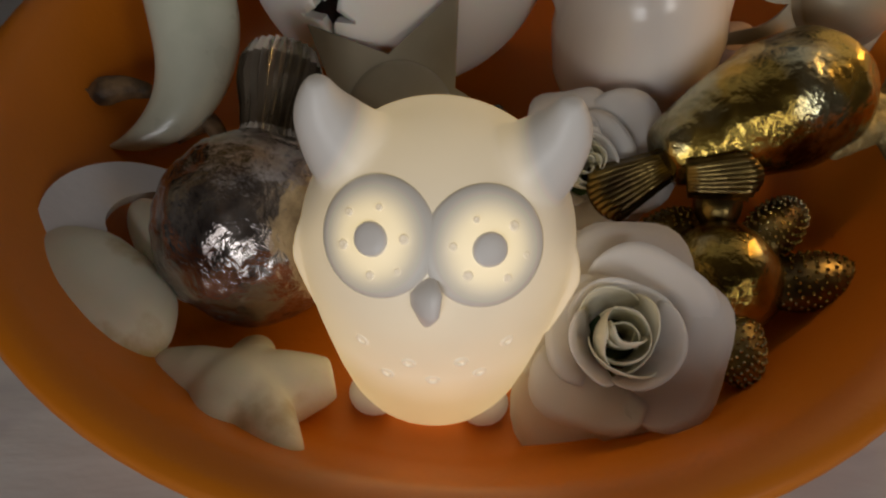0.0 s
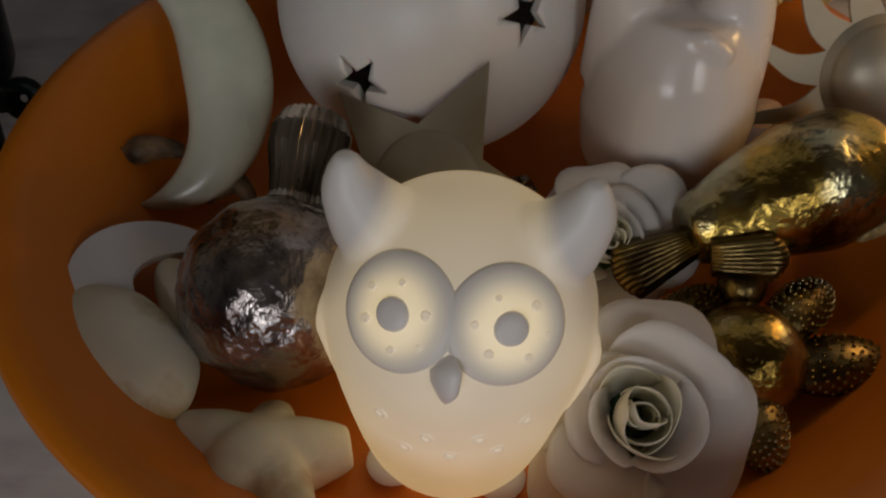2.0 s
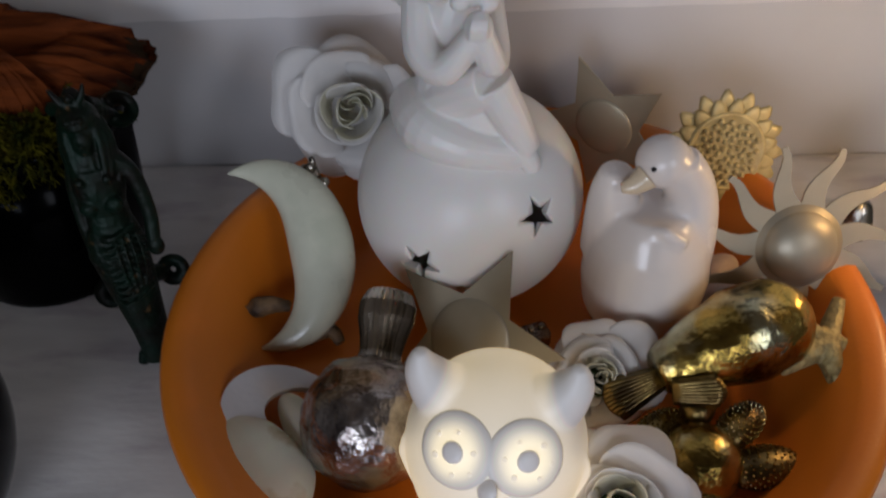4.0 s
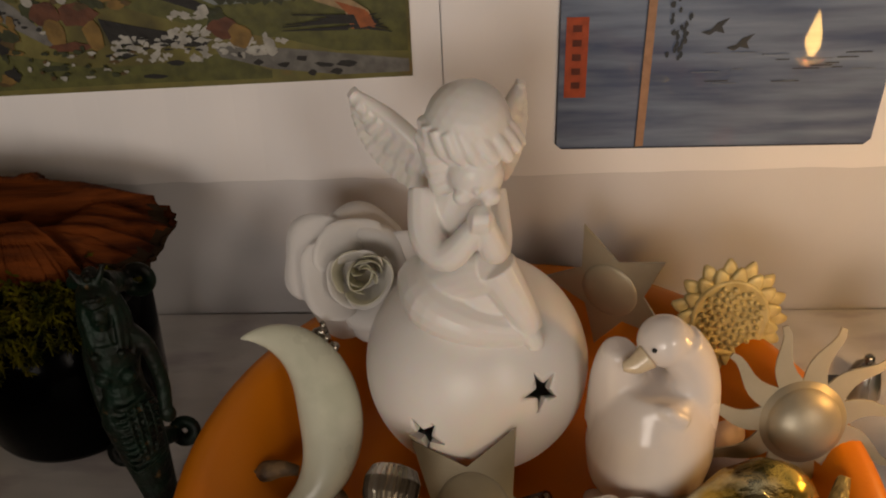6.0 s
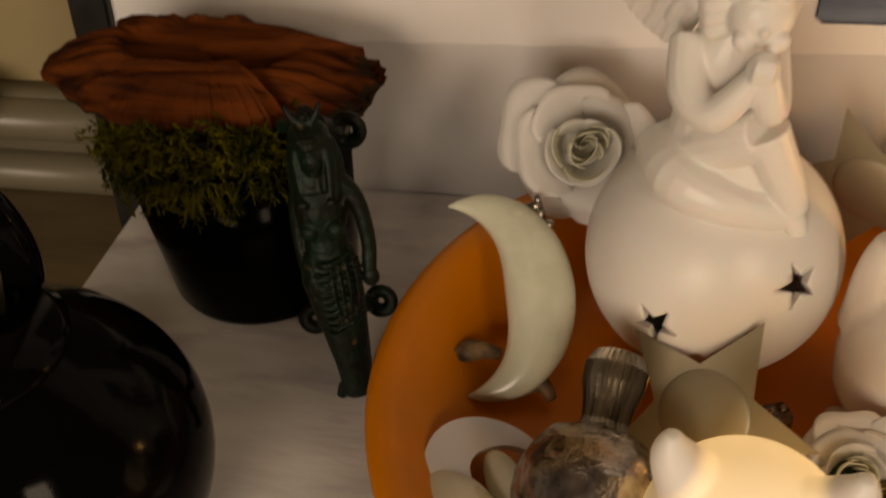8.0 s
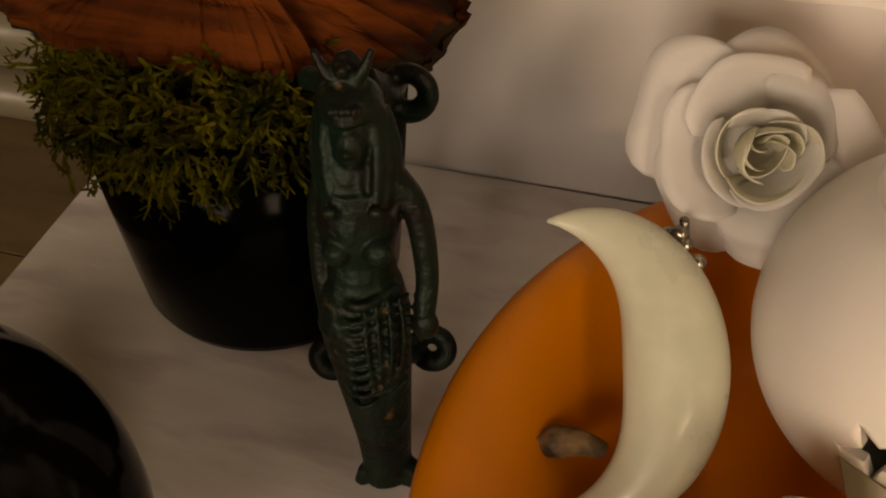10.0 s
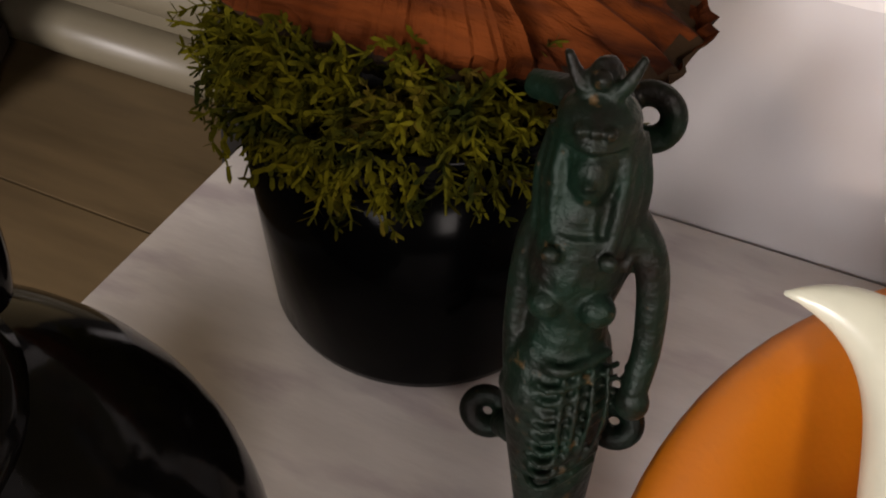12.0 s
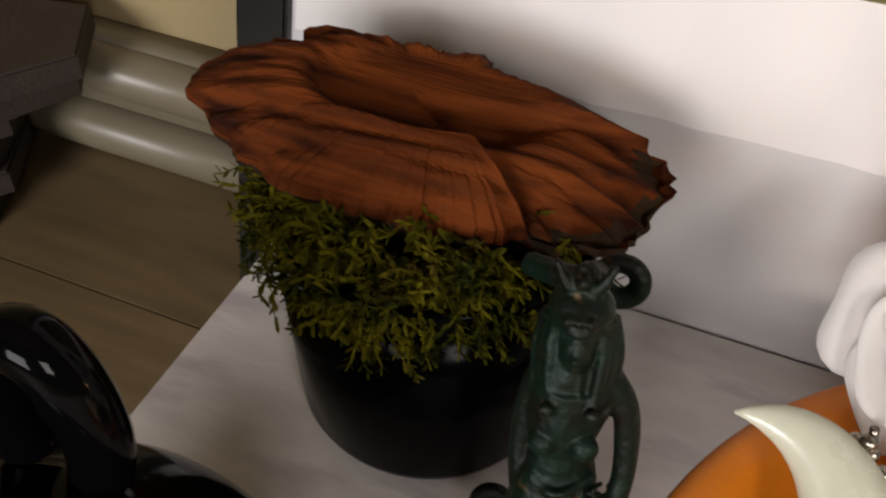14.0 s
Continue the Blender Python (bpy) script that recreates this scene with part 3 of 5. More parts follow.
        part("foot", ball(bmesh.new(), (sx * 0.0180, -0.0180, 0.0038), (0.0088, 0.0090, 0.0046)), M_OWLDIM, t)
    # beak: a drop that points down
    bm = bmesh.new()
    limb(bm, [on(0, 30, -0.002), on(0, 25, 0.0008), on(0, 19, 0.0012), on(0, 10, -0.0004)], [0.0018, 0.0058, 0.0052, 0.0008], 16, 0.5)
    part("beak", bm, M_OWLDIM, t)
    for az, el in ((-26, -10), (-6, -16), (15, -14), (34, -7), (4, -30), (-16, -31), (24, -27)):
        p = on(az, el)
        if p.z < ZC:
            r = float(np.interp(p.z, [q[1] for q in prof[1:-1]], [q[0] for q in prof[1:-1]]))
            p = Vector((r * math.sin(radians(az)), -r * math.cos(radians(az)), p.z))
        d = Vector((p.x, p.y, 0)).normalized()
        part("feather_mark", lathe(bmesh.new(), [(0.0024, -0.0004), (0.0020, 0.0004), (0.0012, 0.0004), (0.0008, -0.0002)], 16, m=Matrix.Translation(p) @ d.to_track_quat("Z", "Y").to_matrix().to_4x4()), M_OWLDOT, t)
    return t


owl_lamp()


# ---- sphere lantern with the figurine ----
def lantern():
    c = Vector((-0.0215, 0.346, 0.0745))
    t = thing("tealight_holder", pose(c.x, c.y, c.z - 0.0655), "white porcelain globe with star cut-outs under a figurine", "tealight holder")
    R = 0.0655
    bm = bmesh.new()
    bmesh.ops.create_uvsphere(bm, u_segments=96, v_segments=64, radius=R, matrix=Matrix.Translation((0, 0, R)))
    globe = part("globe", bm, M_PORCELAIN, t)
    so = globe.modifiers.new("wall", "SOLIDIFY")
    so.thickness, so.offset = 0.004, -1
    # cut-outs
    bmc = bmesh.new()
    for target, size, turn in (((0.0147, 0.2971, 0.0986), 0.0118, 100), ((-0.0495, 0.2868, 0.0748), 0.0118, 60), ((-0.082, 0.37, 0.06), 0.0118, 90), ((0.03, 0.37, 0.05), 0.0118, 90)):
        d = (Vector(target) - c).normalized()
        p = Vector((0, 0, R)) + d * R
        q = d.to_track_quat("Z", "Y").to_matrix().to_4x4()
        b2 = bmesh.new()
        plate(b2, star_outline(5, size, size * 0.40, turn), 0.02, 0.01)
        bmesh.ops.transform(b2, matrix=Matrix.Translation(p) @ q, verts=b2.verts[:])
        me = bpy.data.meshes.new("tmp")
        b2.to_mesh(me)
        b2.free()
        bmc.from_mesh(me)
        bpy.data.meshes.remove(me)
    bmesh.ops.recalc_face_normals(bmc, faces=bmc.faces[:])
    me = bpy.data.meshes.new("star_cutter")
    bmc.to_mesh(me)
    bmc.free()
    cutter = bpy.data.objects.new("star_cutter", me)
    scene.collection.objects.link(cutter)
    cutter.matrix_world = t.matrix_world
    bo = globe.modifiers.new("holes", "BOOLEAN")
    bo.operation, bo.object, bo.solver = "DIFFERENCE", cutter, "EXACT"
    bpy.context.view_layer.update()
    dg = bpy.context.evaluated_depsgraph_get()
    done = bpy.data.meshes.new_from_object(globe.evaluated_get(dg))
    globe.modifiers.clear()
    globe.data = done
    bpy.data.objects.remove(cutter)
    return t


lantern()


def figurine():
    """A kneeling winged child, one plain porcelain shape."""
    bm = bmesh.new()
    P = Vector
    # head, cap of hair, fringe and side curls
    ball(bm, (-0.0225, 0.3345, 0.2425), (0.0212, 0.0228, 0.0212))
    ball(bm, (-0.0190, 0.3195, 0.2235), (0.0138, 0.0118, 0.0135))
    # fringe in locks round the brow
    for k in range(9):
        a = radians(-172 + 21 * k)
        c, d = Vector((-0.0220, 0.3335, 0)), Vector((math.cos(a), math.sin(a), 0))
        limb(bm, [c + d * 0.0170 + P((-0.004, 0, 0.2480)), c + d * 0.0200 + P((0.001, 0, 0.2385)), c + d * 0.0198 + P((0.006, 0, 0.2310 + 0.0016 * (k % 2)))], [0.0040, 0.0045, 0.0026], 10)
    # curls swept back over the ear
    for k in range(5):
        z = 0.2370 - 0.0058 * k
        limb(bm, [(-0.0340 + 0.001 * k, 0.3205, z + 0.004), (-0.0405 + 0.0008 * k, 0.3230, z), (-0.0470 + 0.0016 * k, 0.3290, z + 0.0035)], [0.0040, 0.0046, 0.0022], 10)
    ball(bm, (-0.0180, 0.3075, 0.2215), (0.0022, 0.0022, 0.0024), sub=2)
    for s in (-1, 1):
        ball(bm, (-0.0185 + s * 0.0068, 0.3105, 0.2165), (0.0050, 0.0040, 0.0048), sub=2)
    # torso, arms and joined hands
    limb(bm, [(-0.030, 0.341, 0.128), (-0.030, 0.340, 0.152), (-0.0275, 0.338, 0.178), (-0.0280, 0.336, 0.200), (-0.0235, 0.334, 0.218)], [0.0240, 0.0205, 0.0190, 0.0170, 0.009], 18)
    limb(bm, [(-0.0450, 0.335, 0.2050), (-0.0440, 0.319, 0.1870), (-0.0330, 0.308, 0.1830), (-0.0190, 0.3065, 0.2010)], [0.0088, 0.0092, 0.0084, 0.0060], 12)
    limb(bm, [(-0.0120, 0.334, 0.2040), (-0.0095, 0.319, 0.1870), (-0.0105, 0.309, 0.1860), (-0.0150, 0.3060, 0.2030)], [0.0082, 0.0084, 0.0076, 0.0058], 12)
    ball(bm, (-0.0165, 0.3055, 0.2060), (0.0070, 0.0060, 0.0085))
    for k in range(4):
        limb(bm, [(-0.0205 + 0.0022 * k, 0.3010, 0.2030), (-0.0200 + 0.0022 * k, 0.3000, 0.2085), (-0.0192 + 0.0020 * k, 0.3020, 0.2125)], [0.0013, 0.0014, 0.0011], 8)
    # folded legs
    limb(bm, [(-0.040, 0.345, 0.138), (-0.027, 0.328, 0.157), (-0.0105, 0.314, 0.171)], [0.0185, 0.0160, 0.0118], 16)
    limb(bm, [(-0.0105, 0.315, 0.171), (0.0000, 0.313, 0.150), (0.0085, 0.311, 0.132)], [0.0115, 0.0095, 0.0068], 14)
    limb(bm, [(-0.047, 0.345, 0.138), (-0.043, 0.322, 0.139), (-0.022, 0.311, 0.134), (0.004, 0.312, 0.128)], [0.0180, 0.0150, 0.0115, 0.0080], 16)
    limb(bm, [(0.006, 0.311, 0.131), (0.010, 0.309, 0.125), (0.0115, 0.307, 0.1205)], [0.0070, 0.0056, 0.0038], 12)
    ball(bm, (-0.030, 0.348, 0.135), (0.033, 0.026, 0.016))
    ball(bm, (-0.014, 0.324, 0.146), (0.018, 0.014, 0.020))
    # wings: a leading edge with overlapping feathers behind it
    for root, tip, low, mid in ((P((-0.040, 0.352, 0.210)), P((-0.0830, 0.371, 0.2420)), P((-0.050, 0.360, 0.186)), P((-0.0860, 0.372, 0.203))), (P((-0.010, 0.356, 0.210)), P((0.0045, 0.374, 0.2445)), P((-0.004, 0.364, 0.192)), P((0.010, 0.374, 0.210)))):
        limb(bm, [root, root.lerp(tip, 0.55) + P((0, 0, 0.003)), tip], [0.0064, 0.0048, 0.0018], 12)
        for row, n, reach, wide in ((0, 15, 1.0, 0.0046), (1, 9, 0.58, 0.0048)):
            for k in range(n):
                u = k / (n - 1)
                s0 = root.lerp(tip, 0.06 + 0.90 * u)
                e = low * (1 - u) ** 2 + mid * (2 * u * (1 - u)) + tip * u * u
                e = s0.lerp(e, reach)
                lift = P((0, -0.0022 * row - 0.0006 * (k % 2), 0))
                limb(bm, [s0 + lift, s0.lerp(e, 0.55) + lift, e + lift], [wide * 0.75, wide * (1 - 0.25 * u), wide * 0.62], 12, 0.85)
    ob = solid("winged_figurine", bm, M_PORCELAIN, pose(0, 0, 0), "white porcelain winged figurine kneeling on the globe", "figurine")
    voxel(ob, 0.0009, 3)
    return ob


figurine()


# ---- goose figurine ----
def goose():
    t = thing("goose_figurine", pose(0, 0, 0), "glossy white ceramic goose preening its back", "figurine")
    bm = bmesh.new()
    limb(bm, [(0.0765, 0.303, 0.0105), (0.0765, 0.303, 0.0180), (0.0765, 0.303, 0.0330), (0.0768, 0.304, 0.0530), (0.0775, 0.306, 0.0760), (0.0785, 0.308, 0.0960)], [0.0180, 0.0275, 0.0360, 0.0385, 0.0340, 0.0230], 32, 0.92)
    # upturned tail
    limb(bm, [(0.0600, 0.312, 0.065), (0.0555, 0.312, 0.098), (0.0560, 0.312, 0.1180)], [0.0210, 0.0140, 0.0085], 18)
    # neck and head turned back over the body
    limb(bm, [(0.0920, 0.305, 0.055), (0.0965, 0.307, 0.082), (0.0950, 0.309, 0.106), (0.0850, 0.3085, 0.1230)], [0.0215, 0.0165, 0.0138, 0.0135], 20)
    ball(bm, (0.0785, 0.3080, 0.1250), (0.0150, 0.0145, 0.0145))
    # folded wing tips on the back
    limb(bm, [(0.0900, 0.2840, 0.0880), (0.0800, 0.2840, 0.0960), (0.0725, 0.2880, 0.0960)], [0.0042, 0.0042, 0.0018], 12)
    body = part("body", bm, M_GLAZE, t)
    voxel(body, 0.0012, 26)
    # flat foot
    part("base", lathe(bmesh.new(), [(0.0, 0.0092), (0.014, 0.0092), (0.016, 0.0105), (0.015, 0.013), (0.0, 0.014)], 40, m=Matrix.Translation((0.0765, 0.303, 0))), M_GLAZE, t)
    bm = bmesh.new()
    limb(bm, [(0.0690, 0.3000, 0.1215), (0.0625, 0.2975, 0.1180), (0.0560, 0.2970, 0.1168)], [0.0072, 0.0052, 0.0024], 16, 0.75)
    part("beak", bm, material("buff_glaze", (0.70, 0.56, 0.38), 0.25, var=0.05, coat=0.4), t, "buff glazed beak")
    part("eye", ball(bmesh.new(), (0.0712, 0.2962, 0.1290), 0.0014, sub=2), M_BLACKDOT, t, "small black painted eye")


goose()


# ---- crescent moon ----
def crescent(bm, R, width, thick, n=36, m=None):
    """A puffed crescent in the xz plane, horns towards -x."""
    rings = []
    for i in range(n + 1):
        a = radians(-97 + 194 * i / n)
        k = max(0.02, math.cos(a * 0.925)) ** 0.85
        w, th = width * k / 2, thick * k / 2
        c = Vector((R * math.cos(a) - w * math.cos(a) * 0.5, 0, R * 1.08 * math.sin(a) - w * math.sin(a) * 0.2))
        d = Vector((math.cos(a), 0, math.sin(a)))
        ring = []
        for q in range(18):
            b = 2 * math.pi * q / 18
            ring.append(bm.verts.new(c + d * (w * math.cos(b)) + Vector((0, th * math.sin(b), 0))))
        rings.append(ring)
    for a, b in zip(rings, rings[1:]):
        for q in range(18):
            bm.faces.new([a[q], a[(q + 1) % 18], b[(q + 1) % 18], b[q]])
    bm.faces.new(rings[0][::-1])
    bm.faces.new(rings[-1])
    if m is not None:
        bmesh.ops.transform(bm, matrix=m, verts=bm.verts[:])
    return bm


def moon():
    top, bot, mid = Vector((-0.158, 0.356, 0.086)), Vector((-0.137, 0.278, 0.019)), Vector((-0.089, 0.330, 0.056))
    up = (top - bot)
    L = up.length
    z = up.normalized()
    x = (mid - (top + bot) / 2)
    x = (x - z * x.dot(z)).normalized()
    y = z.cross(x)
    c = (top + bot) / 2
    m = Matrix(((x.x, y.x, z.x, c.x), (x.y, y.y, z.y, c.y), (x.z, y.z, z.z, c.z), (0, 0, 0, 1)))
    ob = solid("moon_ornament", crescent(bmesh.new(), L / 2 * 0.93, 0.038, 0.026), M_MOON, m, "pearly pale green crescent moon leaning against the bowl rim", "ornament")


moon()


# ---- roses ----
def petal(r0, h, width, flare, curl, seed, mat, parent, turn, close=0.0):
    rnd = random.Random(seed)
    bm = bmesh.new()
    nu, nv = 14, 10
    grid = []
    ph, ph2, ph3 = rnd.uniform(0, 6.28), rnd.uniform(0, 6.28), rnd.uniform(0, 6.28)
    for j in range(nv + 1):
        v = j / nv
        row = []
        for i in range(nu + 1):
            u = -1 + 2 * i / nu
            wv = width * (0.30 + 0.70 * math.sin(min(1, v * 1.25) * math.pi / 2)) * (1 - 0.18 * max(0, v - 0.8) / 0.2)
            vv = v * (1 - 0.13 * abs(u) ** 3 * v) * (1 + 0.03 * math.sin(5 * u + ph3) * v)
            ang = u * wv / 2
            r = r0 * (0.45 + 0.70 * vv - 0.15 * vv * vv - close * vv ** 3) + flare * vv ** 2.4 + r0 * 0.05 * math.sin(2.6 * u + ph) * v * v
            z = h * vv - curl * max(0, vv - 0.62) ** 2 * 7 + h * 0.05 * math.sin(3.6 * u + ph2) * v * v
            row.append(bm.verts.new((r * math.cos(ang), r * math.sin(ang), z)))
        grid.append(row)
    for j in range(nv):
        for i in range(nu):
            bm.faces.new([grid[j][i], grid[j][i + 1], grid[j + 1][i + 1], grid[j + 1][i]])
    bmesh.ops.rotate(bm, cent=(0, 0, 0), matrix=Matrix.Rotation(turn, 3, "Z"), verts=bm.verts[:])
    ob = part("petal", bm, mat, parent)
    so = ob.modifiers.new("thickness", "SOLIDIFY")
    so.thickness = 0.0004
    return ob


def rose(R, m, seed, label, stem=()):
    """A silk rose of radius R whose face looks along its z axis."""
    t = thing("silk_rose", m, label, "artificial flower", "silk roses")
    rnd = random.Random(seed)
    # a tight spiral bud, then ever wider and flatter petals: count, radius, height, width, flare, curl, closing
    layers = ((2, 0.11, 0.70, 3.4, 0.0, 0.0, 0.25), (2, 0.20, 0.74, 3.0, 0.0, 0.0, 0.30), (3, 0.29, 0.74, 2.5, 0.0, 0.02, 0.28), (3, 0.37, 0.71, 2.4, 0.02, 0.04, 0.18), (3, 0.43, 0.66, 2.3, 0.08, 0.08, 0.05), (4, 0.48, 0.54, 2.1, 0.32, 0.14, 0.0), (5, 0.50, 0.36, 1.9, 0.56, 0.12, 0.0))
    for li, (n, r0, h, w, fl, cu, cl) in enumerate(layers):
        off = rnd.uniform(0, 6.28)
        for k in range(n):
            one = petal(R * r0 * rnd.uniform(0.86, 1.14), R * h * rnd.uniform(0.88, 1.08), w * rnd.uniform(0.9, 1.15), R * fl * rnd.uniform(0.6, 1.3), R * cu * rnd.uniform(0.2, 1.6), seed * 100 + li * 10 + k, M_PETALC if li < 4 else M_PETAL, t, off + 2 * math.pi * k / n + rnd.uniform(-0.25, 0.25), cl)
            one.location = (R * rnd.uniform(-0.035, 0.035), R * rnd.uniform(-0.035, 0.035), 0)
            one.rotation_euler = (rnd.uniform(-0.10, 0.10), rnd.uniform(-0.10, 0.10), 0)
    bm = bmesh.new()
    ball(bm, (0, 0, R * 0.06), (R * 0.34, R * 0.34, R * 0.14))
    part("calyx", bm, M_STEM if stem else M_PETAL, t)
    if stem:
        # the stem's places are given in the room
        back = m.inverted()
        part("stem", limb(bmesh.new(), [(0, 0, 0)] + [back @ Vector(q) for q in stem], [R * 0.06] * (len(stem) + 1), 10), M_STEM, t, "short green stem")
    return t


def facing(p, d, spin=0):
    """A pose at p whose z axis looks along d."""
    return Matrix.Translation(p) @ Vector(d).to_track_quat("Z", "Y").to_matrix().to_4x4() @ pose(0, 0, 0, 0, 0, spin)


rose(0.0445, facing((-0.0945, 0.409, 0.0930), (0.12, -0.80, 0.52), 20), 1, "large white silk rose leaning against the porcelain globe")
STEM_AT = ((0.064, 0.158, 0.017), (0.070, 0.147, 0.020), (0.0725, 0.139, 0.0245))
rose(0.041, facing((0.047, 0.168, 0.022), (-0.05, -0.50, 0.85), 50), 2, "white silk rose with a green stem beside the owl", STEM_AT)
rose(0.030, facing((0.043, 0.243, 0.030), (0.02, -0.60, 0.75), 10), 3, "white silk rose wedged behind the owl", ((0.048, 0.256, 0.020), (0.056, 0.268, 0.014)))


# ---- metal stars and sun ----
def basis(c, right, up):
    """A pose at c whose x axis runs along right and whose y axis lies towards up."""
    x = Vector(right).normalized()
    y = Vector(up)
    y = (y - x * y.dot(x)).normalized()
    z = x.cross(y)
    return Matrix(((x.x, y.x, z.x, c[0]), (x.y, y.y, z.y, c[1]), (x.z, y.z, z.z, c[2]), (0, 0, 0, 1)))


def star_ornament(m, r, turn, label, dome=0.40, inner=0.46):
    t = thing("star_ornament", m, label, "ornament", "metal stars")
    part("plate", plate(bmesh.new(), star_outline(5, r, r * inner, turn), 0.0016, 0.0, 0.0004), M_STARM, t, smooth=False)
    d = r * dome
    part("dome", lathe(bmesh.new(), [(d * math.cos(a), 0.0002 + d * 0.16 * math.sin(a)) for a in [radians(9 * k) for k in range(10)]] + [(0, d * 0.16 + 0.0002)], 36), M_STARM, t)
    return t


star_ornament(basis((-0.0230, 0.2565, 0.0470), (0.427, 0.459, 0.779), (-0.832, 0.536, 0.140)), 0.0532, 0, "champagne metal star with a raised dome behind the owl", 0.42)
star_ornament(basis((0.0632, 0.4075, 0.0762), (-0.362, 0.293, 0.885), (-0.766, 0.447, -0.461)), 0.0478, 0, "champagne metal star with a raised dome by the wall", 0.40, 0.48)


def sun_ornament():
    t = thing("sun_ornament", basis((0.158, 0.301, 0.070), (1, 0.06, 0), (0, 0.40, 0.92)), "champagne metal sun with wavy rays and a round face", "ornament")
    n = 11
    for k in range(n):
        bm = bmesh.new()
        a0 = 2 * math.pi * k / n + 0.12
        left, right = [], []
        for i in range(9):
            u = i / 8
            r = 0.020 + 0.037 * u
            a = a0 + 0.075 * math.sin(u * math.pi * 1.7)
            w = 0.0060 * (1 - u) ** 1.1 + 0.0016
            c, d = Vector((r * math.cos(a), r * math.sin(a))), Vector((-math.sin(a0), math.cos(a0)))
            left.append(tuple(c + d * w))
            right.append(tuple(c - d * w))
        plate(bm, right + left[::-1], 0.0014, 0.0)
        part("ray", bm, M_STARM, t, smooth=False)
    prof = [(0.024, -0.0014), (0.024, 0.0005)] + [(0.0205 * math.cos(radians(9 * k)), 0.0006 + 0.012 * math.sin(radians(9 * k))) for k in range(10)] + [(0, 0.0126)]
    part("face", lathe(bmesh.new(), prof, 48), M_STARM, t)


sun_ornament()


def sunflower():
    t = thing("sunflower_ornament", basis((0.1345, 0.388, 0.071), (1, 0.08, -0.12), (0.05, 0.35, 0.92)), "ivory and gilt resin sunflower leaning on the bowl", "ornament")
    for ring, n, r0, ln, w, z in ((0, 15, 0.021, 0.0215, 0.0100, 0.0), (1, 15, 0.021, 0.0165, 0.0090, 0.0022)):
        for k in range(n):
            a = 2 * math.pi * (k + 0.5 * ring) / n
            bm = bmesh.new()
            ball(bm, (0, 0, 0), (ln / 2, w * 0.62, 0.0022), sub=2)
            for v in bm.verts:
                v.co.z += 0.10 * v.co.x + (0.0010 if abs(v.co.y) > w * 0.3 else 0)
                v.co.y *= 1 - 0.35 * max(0, v.co.x / (ln / 2))
            bmesh.ops.transform(bm, matrix=Matrix.Rotation(a, 4, "Z") @ Matrix.Translation((r0 + ln / 2 - 0.004, 0, z)), verts=bm.verts[:])
            part("petal", bm, M_SUNFL, t)
    part("disc", lathe(bmesh.new(), [(0.0235, -0.003), (0.0255, 0.003), (0.0245, 0.0062), (0.0225, 0.0056), (0.021, 0.0045), (0, 0.0060)], 48), M_SUNFL, t)
    g = math.pi * (3 - math.sqrt(5))
    for k in range(64):
        r = 0.0205 * math.sqrt((k + 0.5) / 64)
        part("seed", ball(bmesh.new(), (r * math.cos(k * g), r * math.sin(k * g), 0.0060), (0.0018, 0.0018, 0.0017), sub=2), M_SUNFL, t)


sunflower()


# ---- silver fruit ----
def silver_fruit():
    c = Vector((-0.074, 0.205, 0.0445))
    up = Vector((0.010, 0.062, 0.030))
    t = thing("silver_fruit", facing(c, up), "mottled antique silver glass fruit with a fluted crown", "ornament")
    bm = bmesh.new()
    ball(bm, (0, 0, 0), (0.0345, 0.0345, 0.0335), sub=5)
    for v in bm.verts:
        v.co += v.co.normalized() * (0.0016 * noise.noise(v.co * 90) + 0.0008 * noise.noise(v.co * 240))
    part("body", bm, M_SILVER, t)
    bm = bmesh.new()
    n = 26
    prof = [(0.0120, 0.028), (0.0100, 0.035), (0.0112, 0.043), (0.0138, 0.053), (0.0140, 0.061), (0.0112, 0.0675), (0.0050, 0.0695), (0.0001, 0.0698)]
    rings = []
    for r, z in prof:
        rings.append([bm.verts.new(((r * (1 + (0.08 if k % 2 else -0.08) * (r > 0))) * math.cos(2 * math.pi * k / (2 * n)), (r * (1 + (0.08 if k % 2 else -0.08))) * math.sin(2 * math.pi * k / (2 * n)), z)) for k in range(2 * n)])
    for a, b in zip(rings, rings[1:]):
        for k in range(2 * n):
            bm.faces.new([a[k], a[(k + 1) % (2 * n)], b[(k + 1) % (2 * n)], b[k]])
    part("crown", bm, M_SILVER2, t, "fluted bright silver crown", smooth=False)


silver_fruit()


